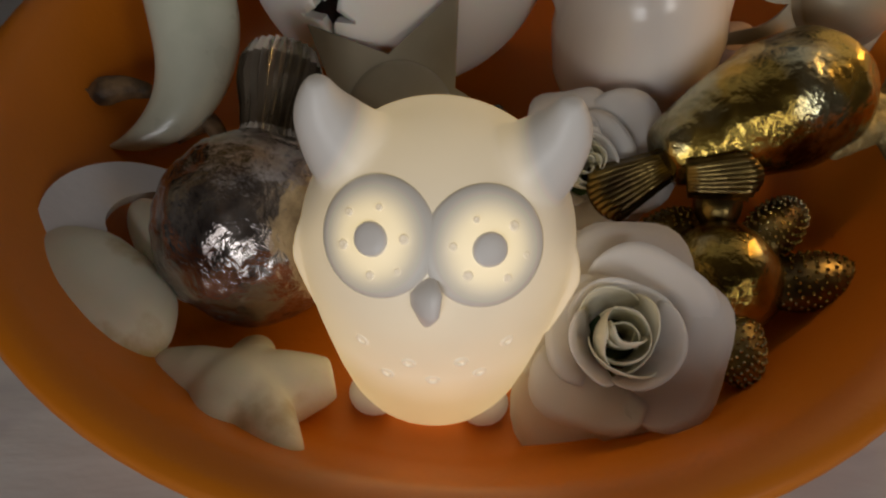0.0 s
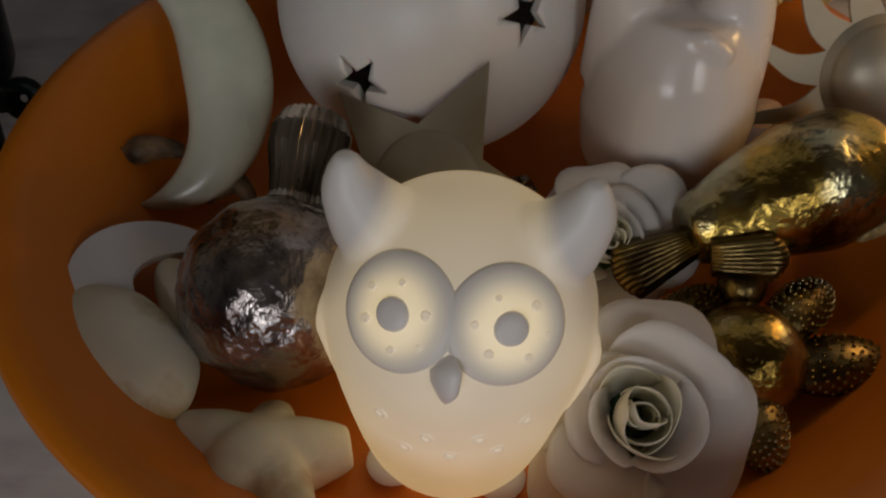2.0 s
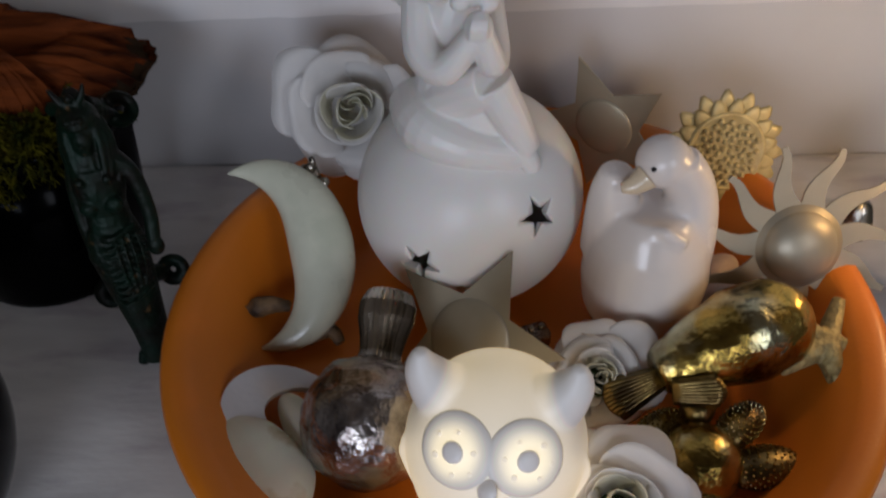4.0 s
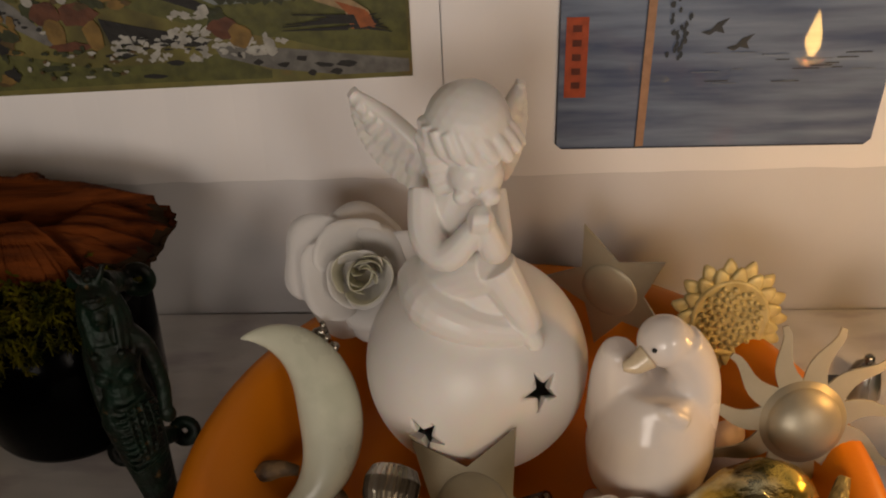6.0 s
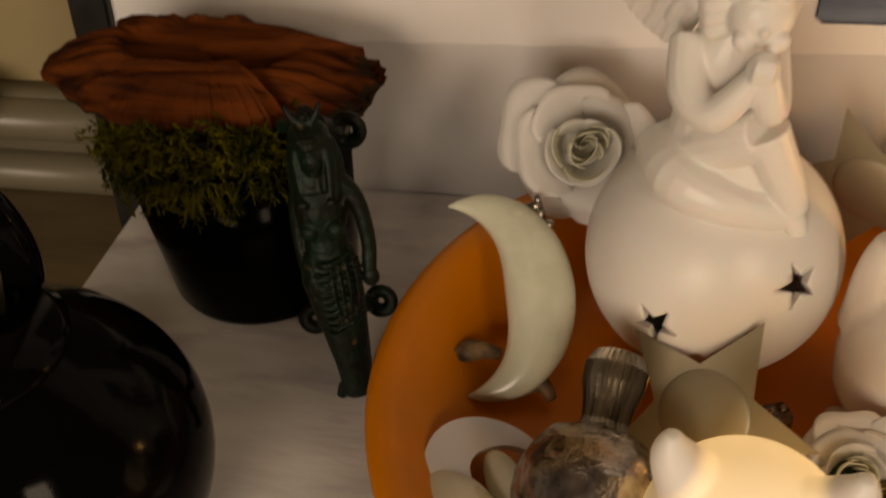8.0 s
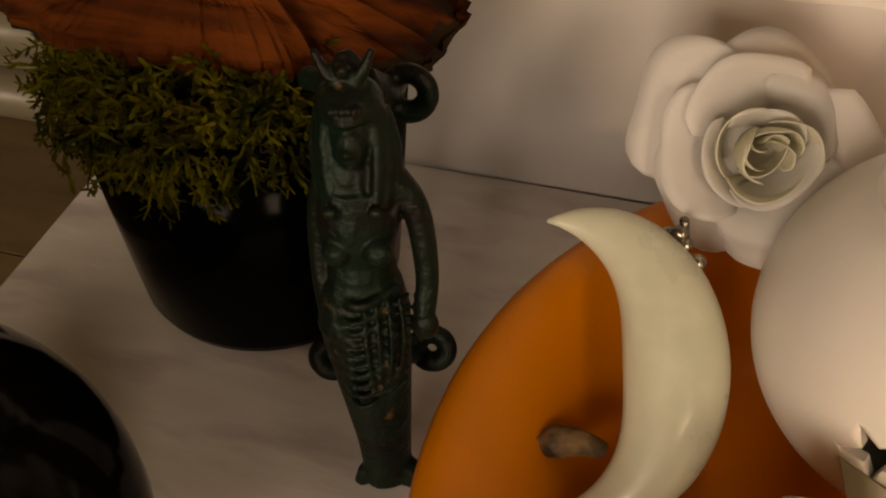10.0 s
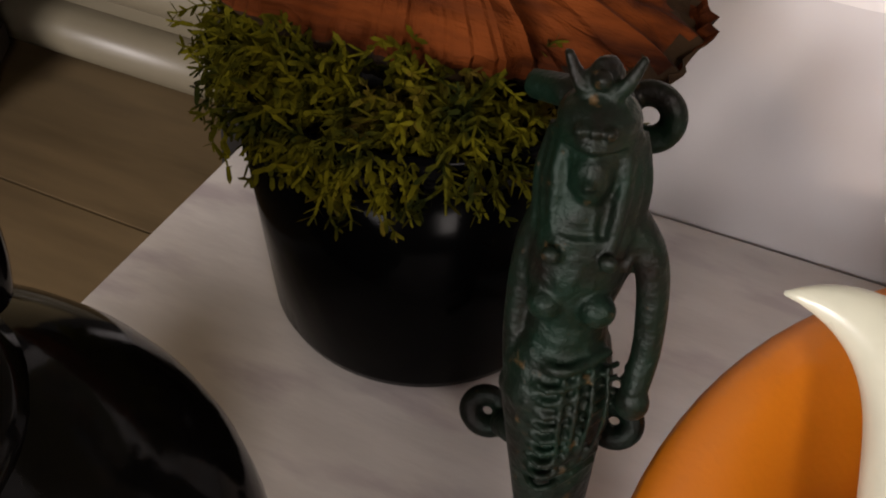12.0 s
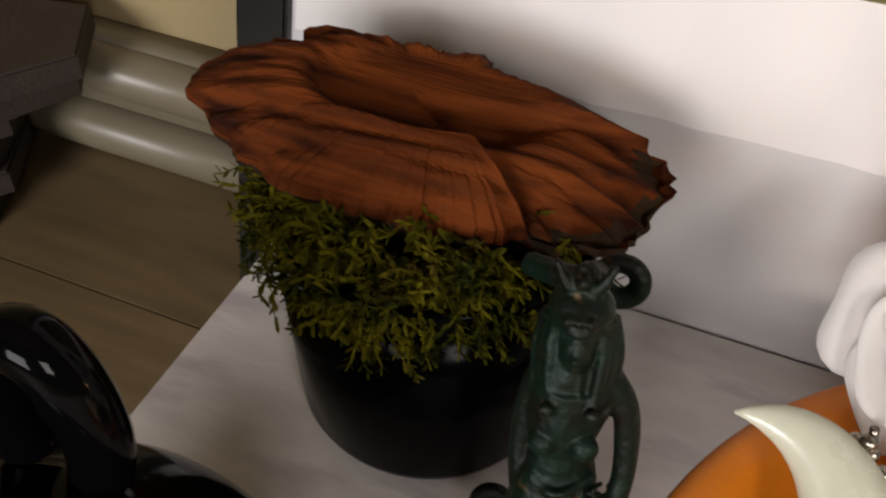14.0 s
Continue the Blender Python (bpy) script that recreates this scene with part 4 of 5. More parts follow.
# ---- gold fish and turtle ----
def gold_fish():
    t = thing("gold_fish", pose(0, 0, 0), "antique gold glass fish ornament with ribbed fins", "ornament")
    bm = bmesh.new()
    limb(bm, [(0.072, 0.232, 0.045), (0.092, 0.240, 0.050), (0.118, 0.250, 0.054), (0.138, 0.259, 0.055), (0.151, 0.265, 0.055)], [0.011, 0.019, 0.0260, 0.0250, 0.014], 28)
    for v in bm.verts:
        v.co += Vector((noise.noise(v.co * 80), noise.noise(v.co * 80 + Vector((7, 0, 0))), noise.noise(v.co * 80 + Vector((0, 9, 0))))) * 0.0016
    body = part("body", bm, M_GOLD, t)
    k = body.modifiers.new("sub", "SUBSURF")
    k.levels = k.render_levels = 2
    def fin(name, a, b, w0, w1, up, n=9):
        bm = bmesh.new()
        a, b = Vector(a), Vector(b)
        d = (b - a).normalized()
        s = d.cross(Vector(up)).normalized()
        rows = []
        for j in range(7):
            v = j / 6
            row = []
            for i in range(4 * n + 1):
                u = -1 + 2 * i / (4 * n)
                p = (a + s * w0 * u).lerp(b + s * w1 * u - d * 0.005 * u * u, v)
                row.append(bm.verts.new(p + Vector(up) * (0.0022 * (1 - u * u) * math.sin(v * 3.0) + 0.0009 * math.cos(i * math.pi / 2))))
            rows.append(row)
        for p, q in zip(rows, rows[1:]):
            for i in range(4 * n):
                bm.faces.new([p[i], p[i + 1], q[i + 1], q[i]])
        ob = part(name, bm, M_BRONZE, t)
        so = ob.modifiers.new("thickness", "SOLIDIFY")
        so.thickness, so.offset = 0.0035, 0

    fin("tail", (0.078, 0.233, 0.044), (0.046, 0.221, 0.036), 0.004, 0.0105, (0.1, -0.5, 0.85))
    fin("fin", (0.078, 0.217, 0.050), (0.103, 0.214, 0.054), 0.005, 0.0075, (0.0, -0.7, 0.7), 8)


gold_fish()


def turtle():
    t = thing("turtle_ornament", pose(0.090, 0.192, 0.0095, 0, 0, -15), "dark gilt metal turtle with beaded flippers", "ornament")
    part("shell", lathe(bmesh.new(), [(0.0215, 0.010), (0.0225, 0.014), (0.020, 0.023), (0.014, 0.030), (0.007, 0.0335), (0, 0.0345)], 40), M_GOLD, t, "polished gold dome")
    rnd = random.Random(4)
    for c, r, a in (((-0.020, 0.016, 0.016), (0.017, 0.010, 0.0075), 45), ((0.006, -0.026, 0.012), (0.010, 0.017, 0.0075), 8), ((0.030, 0.006, 0.014), (0.021, 0.012, 0.008), 25), ((0.018, 0.026, 0.018), (0.018, 0.010, 0.008), 60)):
        bm = bmesh.new()
        rot = Matrix.Rotation(radians(a), 4, "Z")
        ball(bm, c, r, rot)
        flip = part("flipper", bm, M_BRONZE, t)
        g = math.pi * (3 - math.sqrt(5))
        bm = bmesh.new()
        for k in range(150):
            z = 1 - (k + 0.5) / 150 * 1.1
            q = math.sqrt(max(0, 1 - z * z))
            p = Vector((r[0] * q * math.cos(k * g), r[1] * q * math.sin(k * g), r[2] * z))
            ball(bm, Vector(c) + rot @ p, 0.00085, sub=1)
        ob = part("beading", bm, M_GOLD, flip)
        ob["kind"] = "stuff"
    part("head", ball(bmesh.new(), (-0.004, 0.028, 0.024), (0.009, 0.011, 0.009)), M_BRONZE, t)


turtle()


# ---- soaps, shells and small things ----
def pebble(name, c, r, turn, label, mat, seed, tilt=0):
    bm = bmesh.new()
    ball(bm, (0, 0, 0), r, sub=4)
    for v in bm.verts:
        v.co *= 1 + 0.06 * noise.noise(v.co * 60 + Vector((seed, 0, 0)))
    return solid(name, bm, mat, pose(*c, tilt, 0, turn), label, "soap", "white soaps in the bowl")


pebble("oval_soap", (-0.1320, 0.1915, 0.0270), (0.0365, 0.0225, 0.0155), -38, "aged white oval soap with brown marks", M_SOAP, 1, 8)
pebble("oval_soap", (-0.1090, 0.2140, 0.0250), (0.0270, 0.0105, 0.0110), -58, "aged white oval soap under the silver fruit", M_SOAP, 2, 5)


def soap_star():
    bm = bmesh.new()
    for a, ln in ((155, 0.032), (82, 0.023), (12, 0.031), (-58, 0.034), (-128, 0.024)):
        d = Vector((math.cos(radians(a)), math.sin(radians(a)), 0))
        limb(bm, [(0, 0, 0), d * ln * 0.55, d * ln], [0.0155, 0.0125, 0.0068], 14, 0.75)
    ball(bm, (0, 0, 0.002), (0.0165, 0.0165, 0.012))
    ob = solid("starfish_soap", bm, M_SOAP, pose(-0.0775, 0.1515, 0.0215, -8, 0, 0), "aged white star-shaped soap lying in the bowl", "soap", "white soaps in the bowl")
    voxel(ob, 0.0013, 6)


soap_star()


def flat_curl():
    outer, inner = [], []
    for k in range(22):
        u = k / 21
        a = radians(62 + 150 * u)
        c = Vector((0.030 * math.cos(a), 0.026 * math.sin(a)))
        d = Vector((math.cos(a), math.sin(a)))
        w = 0.0035 + 0.0085 * math.sin(min(1, u * 1.25) * math.pi / 2)
        outer.append(tuple(c + d * w))
        inner.append(tuple(c - d * w))
    end = []
    a = radians(212)
    c = Vector((0.030 * math.cos(a), 0.026 * math.sin(a)))
    for k in range(1, 8):
        b = a + math.pi * k / 8
        end.append(tuple(c + 0.012 * Vector((math.cos(b), math.sin(b)))))
    bm = plate(bmesh.new(), outer + end + inner[::-1], 0.004, 0.0, 0.001)
    solid("crescent_plate", bm, M_FLATW, pose(-0.1150, 0.2235, 0.0265, 0, 20, 0) @ Matrix.Diagonal((0.95, 0.95, 1, 1)), "frosted white flat crescent lying in the bowl", "ornament", smooth=False)


flat_curl()


def seed_pod():
    bm = bmesh.new()
    limb(bm, [(-0.151, 0.298, 0.026), (-0.146, 0.299, 0.030), (-0.137, 0.301, 0.030), (-0.128, 0.302, 0.027)], [0.004, 0.0065, 0.005, 0.003], 12)
    for k in range(7):
        a = 2 * math.pi * k / 7
        limb(bm, [(-0.149, 0.298, 0.028), (-0.154, 0.298 + 0.005 * math.cos(a), 0.028 + 0.005 * math.sin(a))], [0.002, 0.0012], 6)
    pod = solid("seed_pod", bm, M_POD, pose(0, 0, 0), "small brown dried seed pod in the bowl", "seed pod")
    voxel(pod, 0.0006, 1)
    bm = bmesh.new()
    limb(bm, [(-0.118, 0.285, 0.016), (-0.105, 0.290, 0.02), (-0.098, 0.283, 0.016)], [0.0035, 0.005, 0.003], 10)
    solid("seed_pod", bm, M_POD, pose(0, 0, 0), "dark dried seed pod under the moon", "seed pod")


seed_pod()


def bits():
    rnd = random.Random(12)
    # pink shell pieces beneath the goose and the sun
    for c, r, tilt, turn in (((0.106, 0.277, 0.022), (0.024, 0.009, 0.007), 0, 25), ((0.123, 0.305, 0.024), (0.017, 0.013, 0.011), 20, -20), ((0.052, 0.283, 0.018), (0.015, 0.009, 0.008), 0, -35), ((0.128, 0.330, 0.024), (0.015, 0.010, 0.010), 15, 40)):
        bm = bmesh.new()
        ball(bm, (0, 0, 0), r, sub=3)
        for v in bm.verts:
            v.co *= 1 + 0.18 * noise.noise(v.co * 70 + Vector((turn, 0, 0)))
        solid("shell_piece", bm, M_SHELLP, pose(*c, tilt, 0, turn), "pinkish beige shell fragment in the bowl", "shell", "shell fragments")
    # silver charm
    ch = thing("silver_charm", pose(0.012, 0.280, 0.022, 0, 0, 20), "small dark silver charm in the bowl", "charm")
    bm = bmesh.new()
    box(bm, (-0.010, -0.006, -0.006), (0.010, 0.006, 0.006), 0.0015)
    part("block", bm, M_SILVER, ch)
    for x in (-0.006, 0.0, 0.006):
        part("bead", ball(bmesh.new(), (x, 0, 0.007), 0.0024, sub=2), M_SILVER2, ch)
    # silver beads below the back rose
    bd = thing("bead_cluster", pose(-0.1155, 0.362, 0.0775), "cluster of small silver beads under the rose", "beads")
    for k in range(11):
        part("bead", ball(bmesh.new(), (rnd.uniform(-0.009, 0.009), rnd.uniform(-0.006, 0.004), -0.0015 * k + 0.006), rnd.uniform(0.0026, 0.0038), sub=2), M_SILVER2, bd)
    bm = bmesh.new()
    limb(bm, [(0, 0.004, 0.010), (0.006, 0.004, -0.020), (0.014, 0.002, -0.054)], [0.0018, 0.0018, 0.0018], 8)
    part("wire", bm, M_SILVER2, bd)
    # gilt starfish
    bm = bmesh.new()
    for k, ln in enumerate((0.030, 0.031, 0.036, 0.030, 0.030)):
        a = radians(80 - 72 * k)
        d = Vector((math.cos(a), math.sin(a), 0))
        limb(bm, [(0, 0, 0), d * ln * 0.5, d * ln], [0.0075, 0.0058, 0.0036], 12, 0.7)
    ob = solid("gilt_starfish", bm, M_STARF, pose(0.163, 0.249, 0.047, 20, 12, -12), "beaded gilt starfish on the rim of the bowl", "ornament")
    voxel(ob, 0.0011, 3)


bits()


# ---- right-hand end of the table ----
def far_right():
    b = thing("silver_bell", pose(0.232, 0.392, 0.0), "small silver bell on the table", "bell")
    part("bell_body", lathe(bmesh.new(), [(0.013, 0.0), (0.0125, 0.004), (0.011, 0.012), (0.0085, 0.021), (0.004, 0.026), (0.0, 0.027)], 32), M_SILVER2, b)
    bm = bmesh.new()
    box(bm, (-0.027, -0.005, 0.0), (-0.014, 0.004, 0.012), 0.001)
    part("clip", bm, M_BLACKDOT, b, "dark clip", smooth=False)
    part("knob", ball(bmesh.new(), (0, 0, 0.0295), 0.0035, sub=2), M_SILVER2, b)
    solid("teal_vase", lathe(bmesh.new(), [(0, 0), (0.034, 0.0), (0.035, 0.004), (0.029, 0.03), (0.020, 0.065), (0.014, 0.085), (0.012, 0.09), (0.010, 0.085), (0, 0.08)], 40), M_TEAL, pose(0.290, 0.382, 0), "teal glazed conical vase on the table", "vase")
    card = thing("printed_card", pose(0.243, 0.272, 0.0, 0, 0, 4), "white card with a dark grey ornamental print", "card")
    part("sheet", boxed((-0.045, -0.060, 0.0), (0.045, 0.060, 0.0009)), M_CARD, card, smooth=False)
    rnd = random.Random(31)
    bm = bmesh.new()
    for k in range(60):
        x, y = rnd.uniform(-0.040, 0.03), rnd.uniform(-0.055, 0.052)
        pts = wobble(x, y, rnd.uniform(0.0015, 0.0055), rnd.uniform(0.0015, 0.0045), k, 8, 0.5)
        bm.faces.new([bm.verts.new((px, py, 0.0013 + k * 0.000004)) for px, py in pts])
    part("print", bm, M_INK, card, smooth=False)
    cd = thing("candle", pose(0.2455, 0.300, -0.009), "lit tall wax candle standing on the table", "candle")
    part("wax", lathe(bmesh.new(), [(0, 0.009), (0.011, 0.009), (0.011, 0.122), (0.009, 0.124), (0.003, 0.1225), (0, 0.1225)], 32), M_WAX, cd)
    bm = bmesh.new()
    limb(bm, [(0, 0, 0.122), (0.0005, 0, 0.130)], [0.0007, 0.0006], 6)
    part("wick", bm, M_BLACKDOT, cd)
    fl = part("flame", lathe(bmesh.new(), [(0, 0.1265), (0.0034, 0.130), (0.0060, 0.137), (0.0052, 0.148), (0.0026, 0.158), (0, 0.167)], 20), M_FLAME, cd)
    fl.visible_shadow = False


far_right()


# ---- pot with moss and wood ----
POT = (-0.297, 0.388)


def plant_pot():
    p = [(0, 0.004), (0.052, 0.004), (0.055, 0.0), (0.0585, 0.001), (0.0605, 0.006), (0.0640, 0.050), (0.0676, 0.104), (0.0640, 0.104), (0, 0.100)]
    t = thing("plant_pot", pose(POT[0], POT[1], 0), "black glazed tapered pot stuffed with moss", "pot")
    part("body", lathe(bmesh.new(), p, 72), M_POT, t)
    part("rim", lathe(bmesh.new(), [(0.0640, 0.1042), (0.0678, 0.1042), (0.0684, 0.110), (0.0690, 0.116), (0.0675, 0.118), (0.0655, 0.116)], 72, True), M_POT, t)


plant_pot()


def moss():
    rnd = random.Random(21)
    verts, faces = [], []

    def strand(p, d, n, w):
        p = Vector(p)
        d = Vector(d).normalized()
        for i in range(n):
            q = p + d * rnd.uniform(0.0026, 0.0046)
            s = d.orthogonal().normalized()
            s = Matrix.Rotation(rnd.uniform(0, 6.28), 3, d) @ s
            ww = w * (1 - 0.5 * i / n)
            k = len(verts)
            nrm = d.cross(s) * ww * 0.5
            verts.extend([p + s * ww, p - s * ww * 0.5 + nrm, p - s * ww * 0.5 - nrm, q + s * ww * 0.8, q - s * ww * 0.4 + nrm * 0.8, q - s * ww * 0.4 - nrm * 0.8])
            faces.extend([(k, k + 1, k + 4, k + 3), (k + 1, k + 2, k + 5, k + 4), (k + 2, k, k + 3, k + 5)])
            # side leaflets
            for sgn in (-1, 1):
                k = len(verts)
                side = (s * sgn + d * 0.8 + Vector((0, 0, rnd.uniform(-0.3, 0.3)))).normalized()
                a = side * rnd.uniform(0.0028, 0.0062)
                b = side.cross(d).normalized() * 0.00065
                verts.extend([p + b, p - b, p + a * 0.7 - b * 1.3, p + a, p + a * 0.7 + b * 1.3])
                faces.append((k, k + 1, k + 2, k + 3, k + 4))
            p = q
            d = (d + Vector((rnd.uniform(-0.55, 0.55), rnd.uniform(-0.55, 0.55), rnd.uniform(-0.6, 0.35)))).normalized()

    cx, cy = POT
    for k in range(470):
        a = radians(rnd.uniform(165, 325)) if k % 4 else radians(rnd.uniform(160, 350))
        r = 0.060 * math.sqrt(rnd.uniform(0.35, 1.0))
        out = Vector((math.cos(a), math.sin(a), 0))
        lift = rnd.uniform(0, 0.020) * (1 - 0.3 * abs(math.cos(a)))
        strand((cx + r * out.x, cy + r * out.y, 0.112 + lift), out * rnd.uniform(0.1, 0.9) + Vector((rnd.uniform(-0.6, 0.6), rnd.uniform(-0.5, 0.3), rnd.uniform(-0.4, 0.6))), rnd.randint(4, 9), 0.0009)
    for k in range(60):
        a = radians(rnd.triangular(185, 330, 262))
        out = Vector((math.cos(a), math.sin(a), 0))
        strand((cx + 0.069 * out.x, cy + 0.069 * out.y, 0.117), out * 0.7 + Vector((rnd.uniform(-0.5, 0.5), 0, -0.5 - rnd.random())), rnd.randint(3, 7), 0.0010)
    for k in range(9):
        strand((cx - 0.062, cy - 0.02 + rnd.uniform(-0.015, 0.015), 0.114), (-1, -0.3 + rnd.uniform(-0.4, 0.4), rnd.uniform(-0.3, 0.2)), rnd.randint(5, 9), 0.0009)
    me = bpy.data.meshes.new("moss")
    me.from_pydata([tuple(v) for v in verts], [], faces)
    me.materials.append(M_MOSS)
    ob = new("moss", me)
    tagged(ob, "tangled yellow-green moss spilling over the pot's rim", "moss", kind="stuff")


moss()


def wood_slab():
    """A broken piece of heartwood with a hollow on top, lying over the pot."""
    t = thing("wood_slab", pose(-0.3015, 0.386, 0.1465, 13, 7, 11), "reddish brown broken slab of wood lying on the pot", "wood slab")
    n, rings = 200, 44
    rnd = random.Random(2)

    def edge(a):
        rx, ry = 0.0945, 0.041
        r = 1 / math.sqrt((math.cos(a) / rx) ** 2 + (math.sin(a) / ry) ** 2)
        j = 0.16 * noise.noise(Vector((math.cos(a) * 2.2, math.sin(a) * 2.2, 3.0))) + 0.08 * noise.noise(Vector((math.cos(a) * 7, math.sin(a) * 7, 8.0))) + 0.05 * noise.noise(Vector((math.cos(a) * 26, math.sin(a) * 26, 5.0)))
        return r * (1 + j)

    bm = bmesh.new()
    loops = []
    for j in range(rings + 1):
        u = j / rings
        ring = []
        for k in range(n):
            a = 2 * math.pi * k / n
            r = edge(a)
            if u <= 0.55:
                s = u / 0.55
                x, y = r * s * math.cos(a), r * s * math.sin(a)
                # smooth hollow, split faces along the grain, a broken lower face towards one end
                e2 = ((x + 0.002) / 0.046) ** 2 + ((y - 0.010 - 0.10 * x) / 0.0215) ** 2
                inside = 1 / (1 + e2 ** 9)
                rough = min(1.0, e2 * 0.8) ** 2
                z = 0.021 - 0.020 * s ** 3 + rough * (0.006 * abs(noise.noise(Vector((x * 9, y * 60 + x * 16, 1)))) + 0.0045 * noise.noise(Vector((x * 22, y * 190, 4))))
                z += (0.0085 + 0.06 * y + 0.0006 * noise.noise(Vector((x * 40, y * 60, 2))) - z) * inside
                cut = x - 0.010 + 1.3 * (y + 0.006)
                if cut > 0 and y < 0.012 + 0.15 * x:
                    depth = min(1, cut / 0.006) * min(1, (0.012 + 0.15 * x - y) / 0.005)
                    z -= depth * (0.010 + 0.05 * max(0, x - 0.01) - 0.004 * abs(noise.noise(Vector((x * 14, y * 120, 9)))))
            else:
                v = (u - 0.55) / 0.45
                s = 1 - 0.30 * v ** 1.3 + 0.05 * noise.noise(Vector((a * 3, v * 5, 0)))
                x, y = r * s * math.cos(a), r * s * math.sin(a)
                z = -0.004 - 0.024 * v + 0.003 * noise.noise(Vector((x * 50, y * 50, v * 4)))
            ring.append(bm.verts.new((x, y, z)))
        loops.append(ring)
    for a, b in zip(loops, loops[1:]):
        for k in range(n):
            bm.faces.new([a[k], a[(k + 1) % n], b[(k + 1) % n], b[k]])
    bm.faces.new(loops[-1])
    bmesh.ops.remove_doubles(bm, verts=bm.verts[:], dist=0.00002)
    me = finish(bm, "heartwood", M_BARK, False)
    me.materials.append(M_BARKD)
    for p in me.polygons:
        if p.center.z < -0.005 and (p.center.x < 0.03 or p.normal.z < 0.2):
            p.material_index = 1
    ob = new("heartwood", me)
    ob.parent = t


wood_slab()


# ---- bronze figure ----
def mermaid():
    bm = bmesh.new()
    P = Vector
    base, crown = P((-0.2045, 0.284, 0.004)), P((-0.2215, 0.316, 0.170))
    up = crown - base
    H = up.length
    z = up.normalized()
    x = P((1, 0.16, 0.0))
    x = (x - z * x.dot(z)).normalized()
    y = z.cross(x)

    def at(a, b, c):
        """a across, b to the back, c along the height from 0 to 1."""
        return base + x * a + y * b + z * (c * H)

    # tail and fluke
    limb(bm, [at(-0.001, 0, 0.01), at(-0.001, 0, 0.15), at(-0.002, 0, 0.32), at(-0.003, 0, 0.46), at(-0.002, 0, 0.55)], [0.0085, 0.0105, 0.0140, 0.0165, 0.0128], 20, 0.78)
    limb(bm, [at(-0.002, 0, 0.08), at(-0.008, -0.001, 0.03), at(-0.012, -0.002, 0.0)], [0.006, 0.006, 0.003], 10, 0.6)
    limb(bm, [at(-0.002, 0, 0.08), at(0.007, -0.001, 0.03), at(0.012, -0.002, 0.005)], [0.006, 0.006, 0.003], 10, 0.6)
    # skirt ribs
    for k in range(9):
        c = 0.30 + 0.026 * k
        w = 0.0132 + 0.0030 * min(1, (c - 0.30) / 0.15)
        limb(bm, [at(-w, 0.000, c + 0.02), at(-0.004, -0.0148, c - 0.010), at(w - 0.003, -0.002, c + 0.012)], [0.0010, 0.0013, 0.0010], 6)
    # pleats of the skirt and of the veil
    for k in range(7):
        a = -0.0105 + 0.0035 * k
        limb(bm, [at(a * 0.75, -0.0125 + abs(a) * 0.55, 0.33), at(a * 1.1, -0.0150 + abs(a) * 0.55, 0.44), at(a, -0.0118 + abs(a) * 0.5, 0.53)], [0.0007, 0.0009, 0.0007], 6)
    for k in range(6):
        a = -0.0115 + 0.0046 * k
        limb(bm, [at(a * 0.6, -0.0080 + abs(a) * 0.5, 0.83), at(a, -0.0108 + abs(a) * 0.55, 0.76), at(a * 1.05, -0.0112 + abs(a) * 0.55, 0.69)], [0.0007, 0.0008, 0.0006], 6)
    # girdle
    limb(bm, [at(-0.0125, -0.003, 0.545), at(-0.002, -0.0128, 0.53), at(0.0105, -0.003, 0.545)], [0.0016, 0.0019, 0.0016], 8)
    # torso, bust, necklace discs
    limb(bm, [at(-0.002, 0, 0.52), at(-0.002, 0, 0.60), at(-0.001, 0, 0.68), at(0, 0, 0.76)], [0.0128, 0.0108, 0.0138, 0.0130], 18, 0.85)
    for s in (-1, 1):
        ball(bm, at(-0.001 + s * 0.0066, -0.0092, 0.640), (0.0050, 0.0044, 0.0050))
        ball(bm, at(s * 0.0070, -0.0128, 0.735), (0.0027, 0.002, 0.0027), sub=2)
        k = 1.0 if s > 0 else 0.78
        limb(bm, [at(s * 0.0080, 0, 0.785), at(s * 0.0170 * k, 0, 0.705), at(s * 0.0195 * k, -0.001, 0.57), at(s * 0.0180 * k, -0.004, 0.48)], [0.0056, 0.0046, 0.0040, 0.0038], 12)
        ball(bm, at(s * 0.0180 * k, -0.004, 0.455), (0.0048, 0.0042, 0.0062))
        # long hair
        for q in range(3):
            limb(bm, [at(s * (0.0068 + 0.0014 * q), -0.0035 + 0.002 * q, 0.905), at(s * (0.0080 + 0.0022 * q), -0.0060 + 0.003 * q, 0.83), at(s * (0.0062 + 0.0030 * q), -0.0100 + 0.003 * q, 0.715 + 0.01 * q)], [0.0022, 0.0023, 0.0014], 8)
    # veil, head, face and headdress
    limb(bm, [at(0, 0.002, 0.92), at(0, 0.002, 0.85), at(0, 0.001, 0.78), at(0, 0.000, 0.71)], [0.0096, 0.0112, 0.0130, 0.0130], 20, 0.76)
    ball(bm, at(0.0, 0.0, 0.865), (0.0090, 0.0090, 0.0115))
    ball(bm, at(0.0, -0.0068, 0.845), (0.0052, 0.0044, 0.0078))
    limb(bm, [at(0, -0.0098, 0.858), at(0, -0.0125, 0.842)], [0.0012, 0.0018], 8)
    ball(bm, at(0.0, -0.001, 0.925), (0.0102, 0.0098, 0.0068))
    limb(bm, [at(-0.010, -0.001, 0.905), at(0, -0.0108, 0.902), at(0.010, -0.001, 0.905)], [0.0018, 0.0018, 0.0018], 8)
    for k in (-1, 0, 1):
        ball(bm, at(k * 0.0035, -0.0105, 0.925), 0.0017, sub=2)
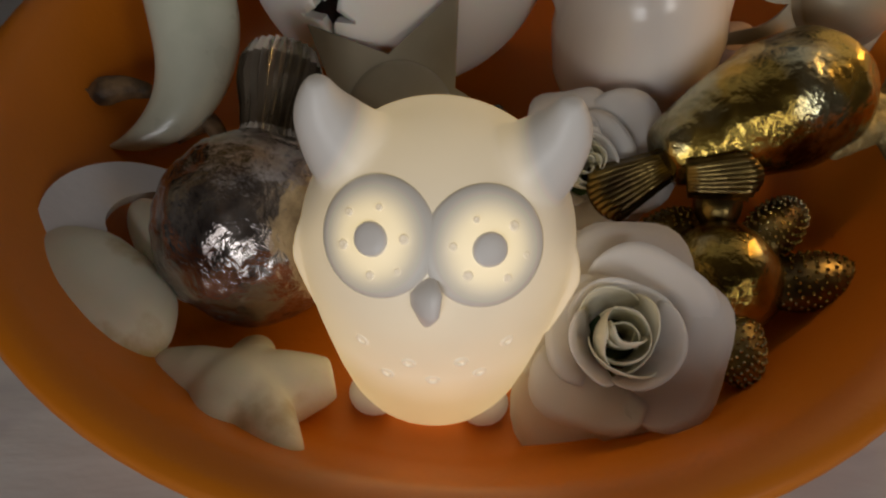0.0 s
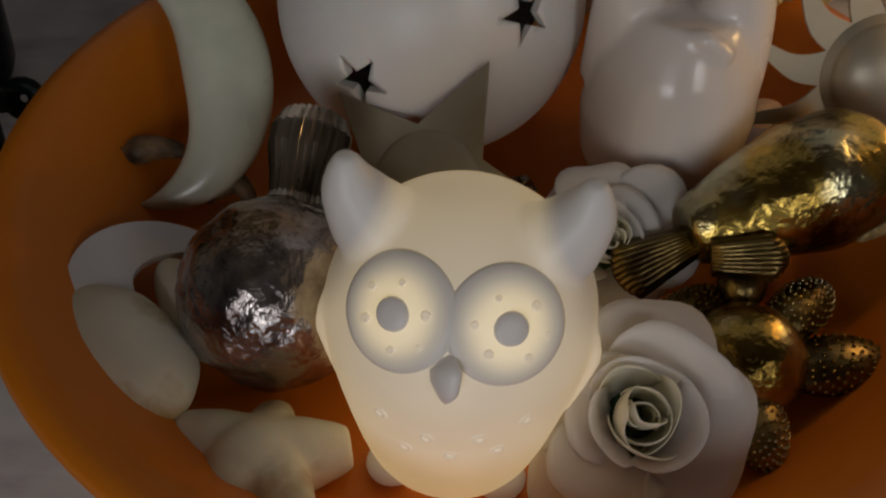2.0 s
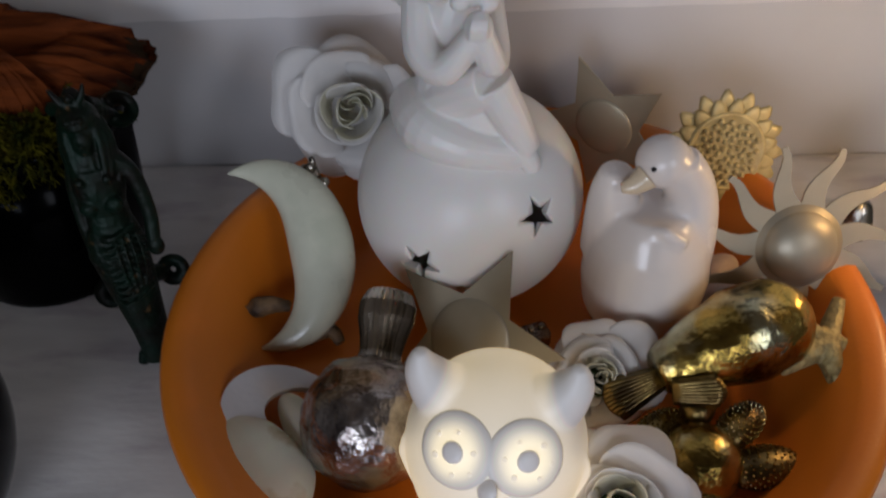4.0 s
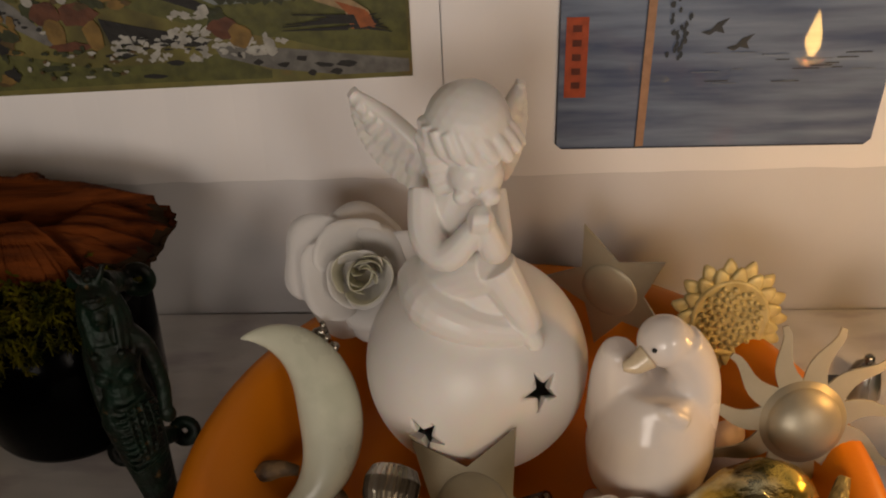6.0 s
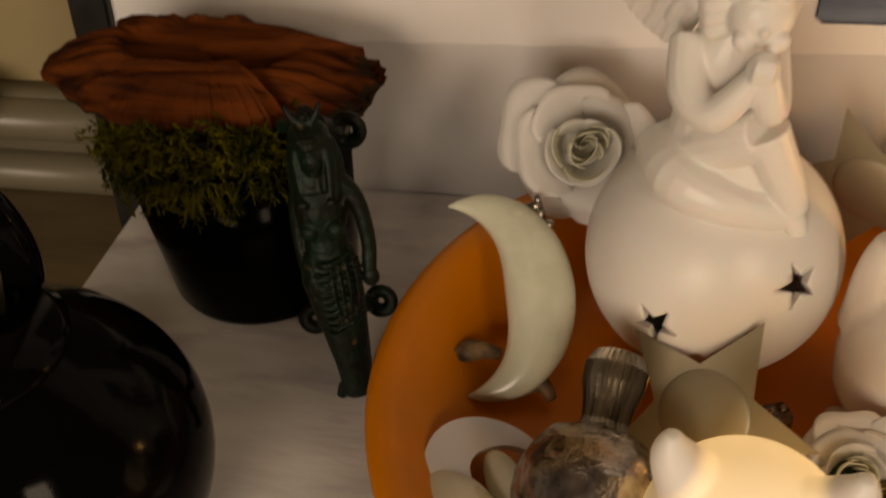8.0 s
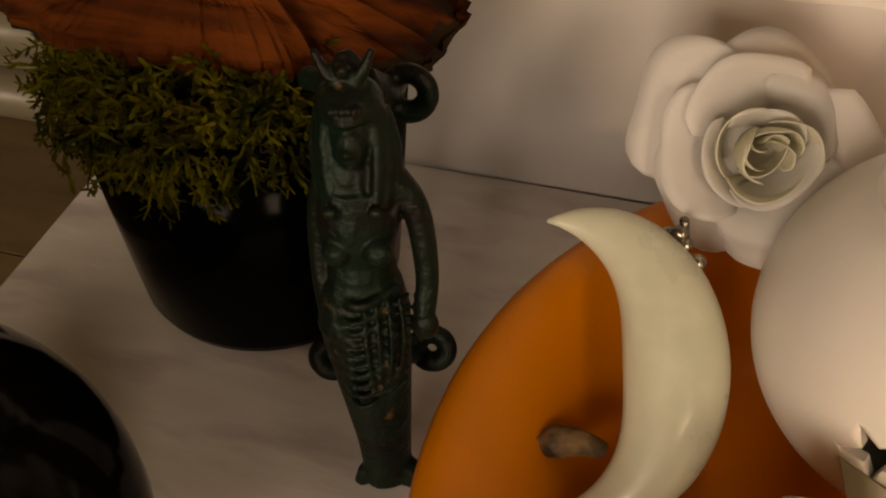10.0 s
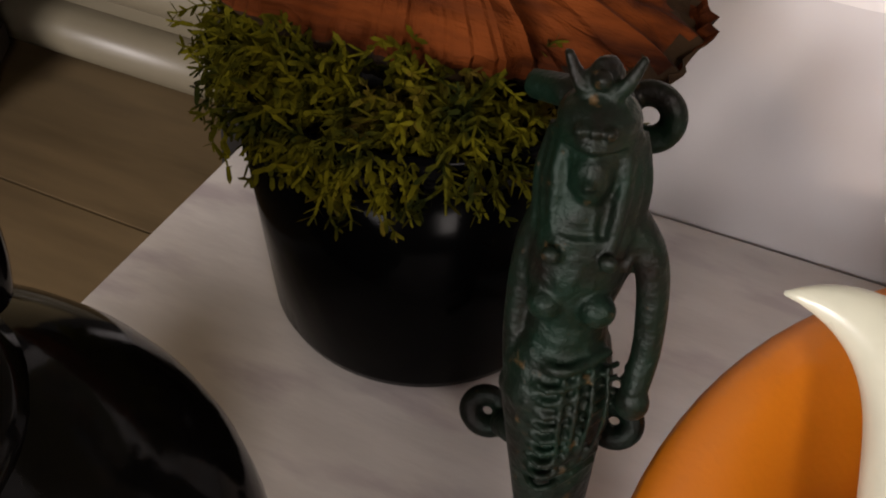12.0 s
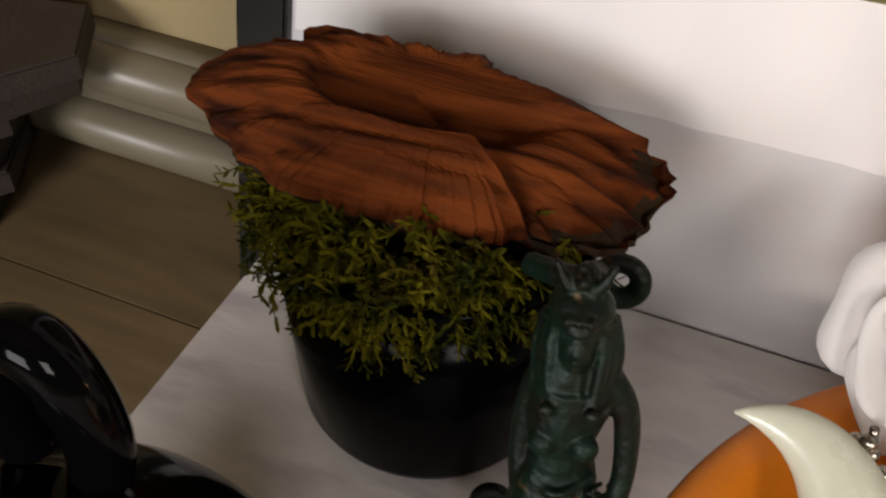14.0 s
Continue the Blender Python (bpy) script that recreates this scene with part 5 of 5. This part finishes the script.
    for s in (-1, 1):
        limb(bm, [at(0, -0.003, 0.955), at(s * 0.005, -0.003, 0.975), at(s * 0.0088, -0.003, 1.02)], [0.0022, 0.0022, 0.0010], 8)
    limb(bm, [at(0, 0, 0.94), at(0, 0, 0.985), at(0, 0, 1.01)], [0.0060, 0.0055, 0.0020], 12, 0.5)
    ball(bm, at(0, -0.0045, 0.985), 0.0024, sub=2)
    # back plate with eyelets
    def eyelet(c, r, n):
        c, n = P(c), P(n).normalized()
        s = n.orthogonal().normalized()
        u = n.cross(s)
        pts = [c + r * (math.cos(a) * s + math.sin(a) * u) for a in [2 * math.pi * k / 16 for k in range(17)]]
        limb(bm, pts, [0.0042] * 17, 10, 0.8)

    hi, low, lowl = P((-0.2145, 0.352, 0.1345)), P((-0.199, 0.322, 0.040)), P((-0.241, 0.321, 0.022))
    eyelet(hi, 0.0068, (0.1, -1, 0.25))
    eyelet(low, 0.0058, (0.1, -1, 0.45))
    eyelet(lowl, 0.0058, (0.1, -1, 0.5))
    limb(bm, [hi + P((-0.008, -0.002, 0)), at(0, 0.012, 0.92)], [0.006, 0.007], 10)
    limb(bm, [at(0, 0.012, 0.92), at(-0.020, 0.026, 0.90)], [0.005, 0.004], 10)
    limb(bm, [low + P((-0.006, -0.002, 0)), at(0, 0.012, 0.30)], [0.005, 0.007], 10)
    limb(bm, [lowl + P((0.006, -0.002, 0)), at(0, 0.010, 0.24)], [0.005, 0.007], 10)
    limb(bm, [at(-0.001, 0.010, 0.16), at(-0.001, 0.012, 0.5), at(0, 0.010, 0.90)], [0.007, 0.0075, 0.007], 12)
    ob = solid("mermaid_figure", bm, M_VERD, pose(0, 0, 0), "green patinated bronze mermaid figure leaning on the pot", "figure")
    voxel(ob, 0.0008, 1)


mermaid()


# ---- black jug ----
def jug():
    c = (-0.328, 0.176)
    t = thing("black_teapot", pose(c[0], c[1], 0), "glossy black ceramic pot with a loop handle", "teapot")
    prof = [(0, 0.001), (0.055, 0.001), (0.058, 0.004)] + [(0.083 * math.cos(a), 0.062 + 0.083 * math.sin(a) * 0.98) for a in [radians(-42 + 8 * k) for k in range(16)]] + [(0.020, 0.1425), (0.0, 0.1440)]
    part("body", lathe(bmesh.new(), prof, 80), M_JUG, t)
    part("lid", lathe(bmesh.new(), [(0.040, 0.1330), (0.041, 0.1375), (0.036, 0.1410), (0.020, 0.1455), (0, 0.1470)], 56), M_JUG, t)
    bm = bmesh.new()
    pts = []
    for k in range(13):
        a = radians(215 - 250 * k / 12)
        pts.append((-0.008 + 0.0140 * math.cos(a), 0.040, 0.157 + 0.030 * math.sin(a)))
    limb(bm, pts, [0.0090] * 13, 18, 1.0)
    part("handle", bm, M_JUG, t)


jug()


def slates():
    for k, (x, y, turn) in enumerate(((-0.770, 0.455, 12), (-0.765, 0.465, 20), (-0.772, 0.470, 15), (-0.768, 0.475, 24), (-0.760, 0.485, 18), (-0.715, 0.490, 27), (-0.708, 0.495, 22))):
        c = (x, y, FLOOR_Z + 0.0091 + 0.0182 * k)
        pts = [(-0.11, -0.05), (0.06, -0.055), (0.11, -0.02), (0.10, 0.045), (-0.02, 0.06), (-0.10, 0.04)]
        solid("slate_piece", plate(bmesh.new(), pts, 0.018, 0.009, 0.002), M_SLATE, pose(*c, 0, 0, turn), "dark brown stone slab stacked on the floor", "stone slab", "stone slabs", smooth=False)


slates()
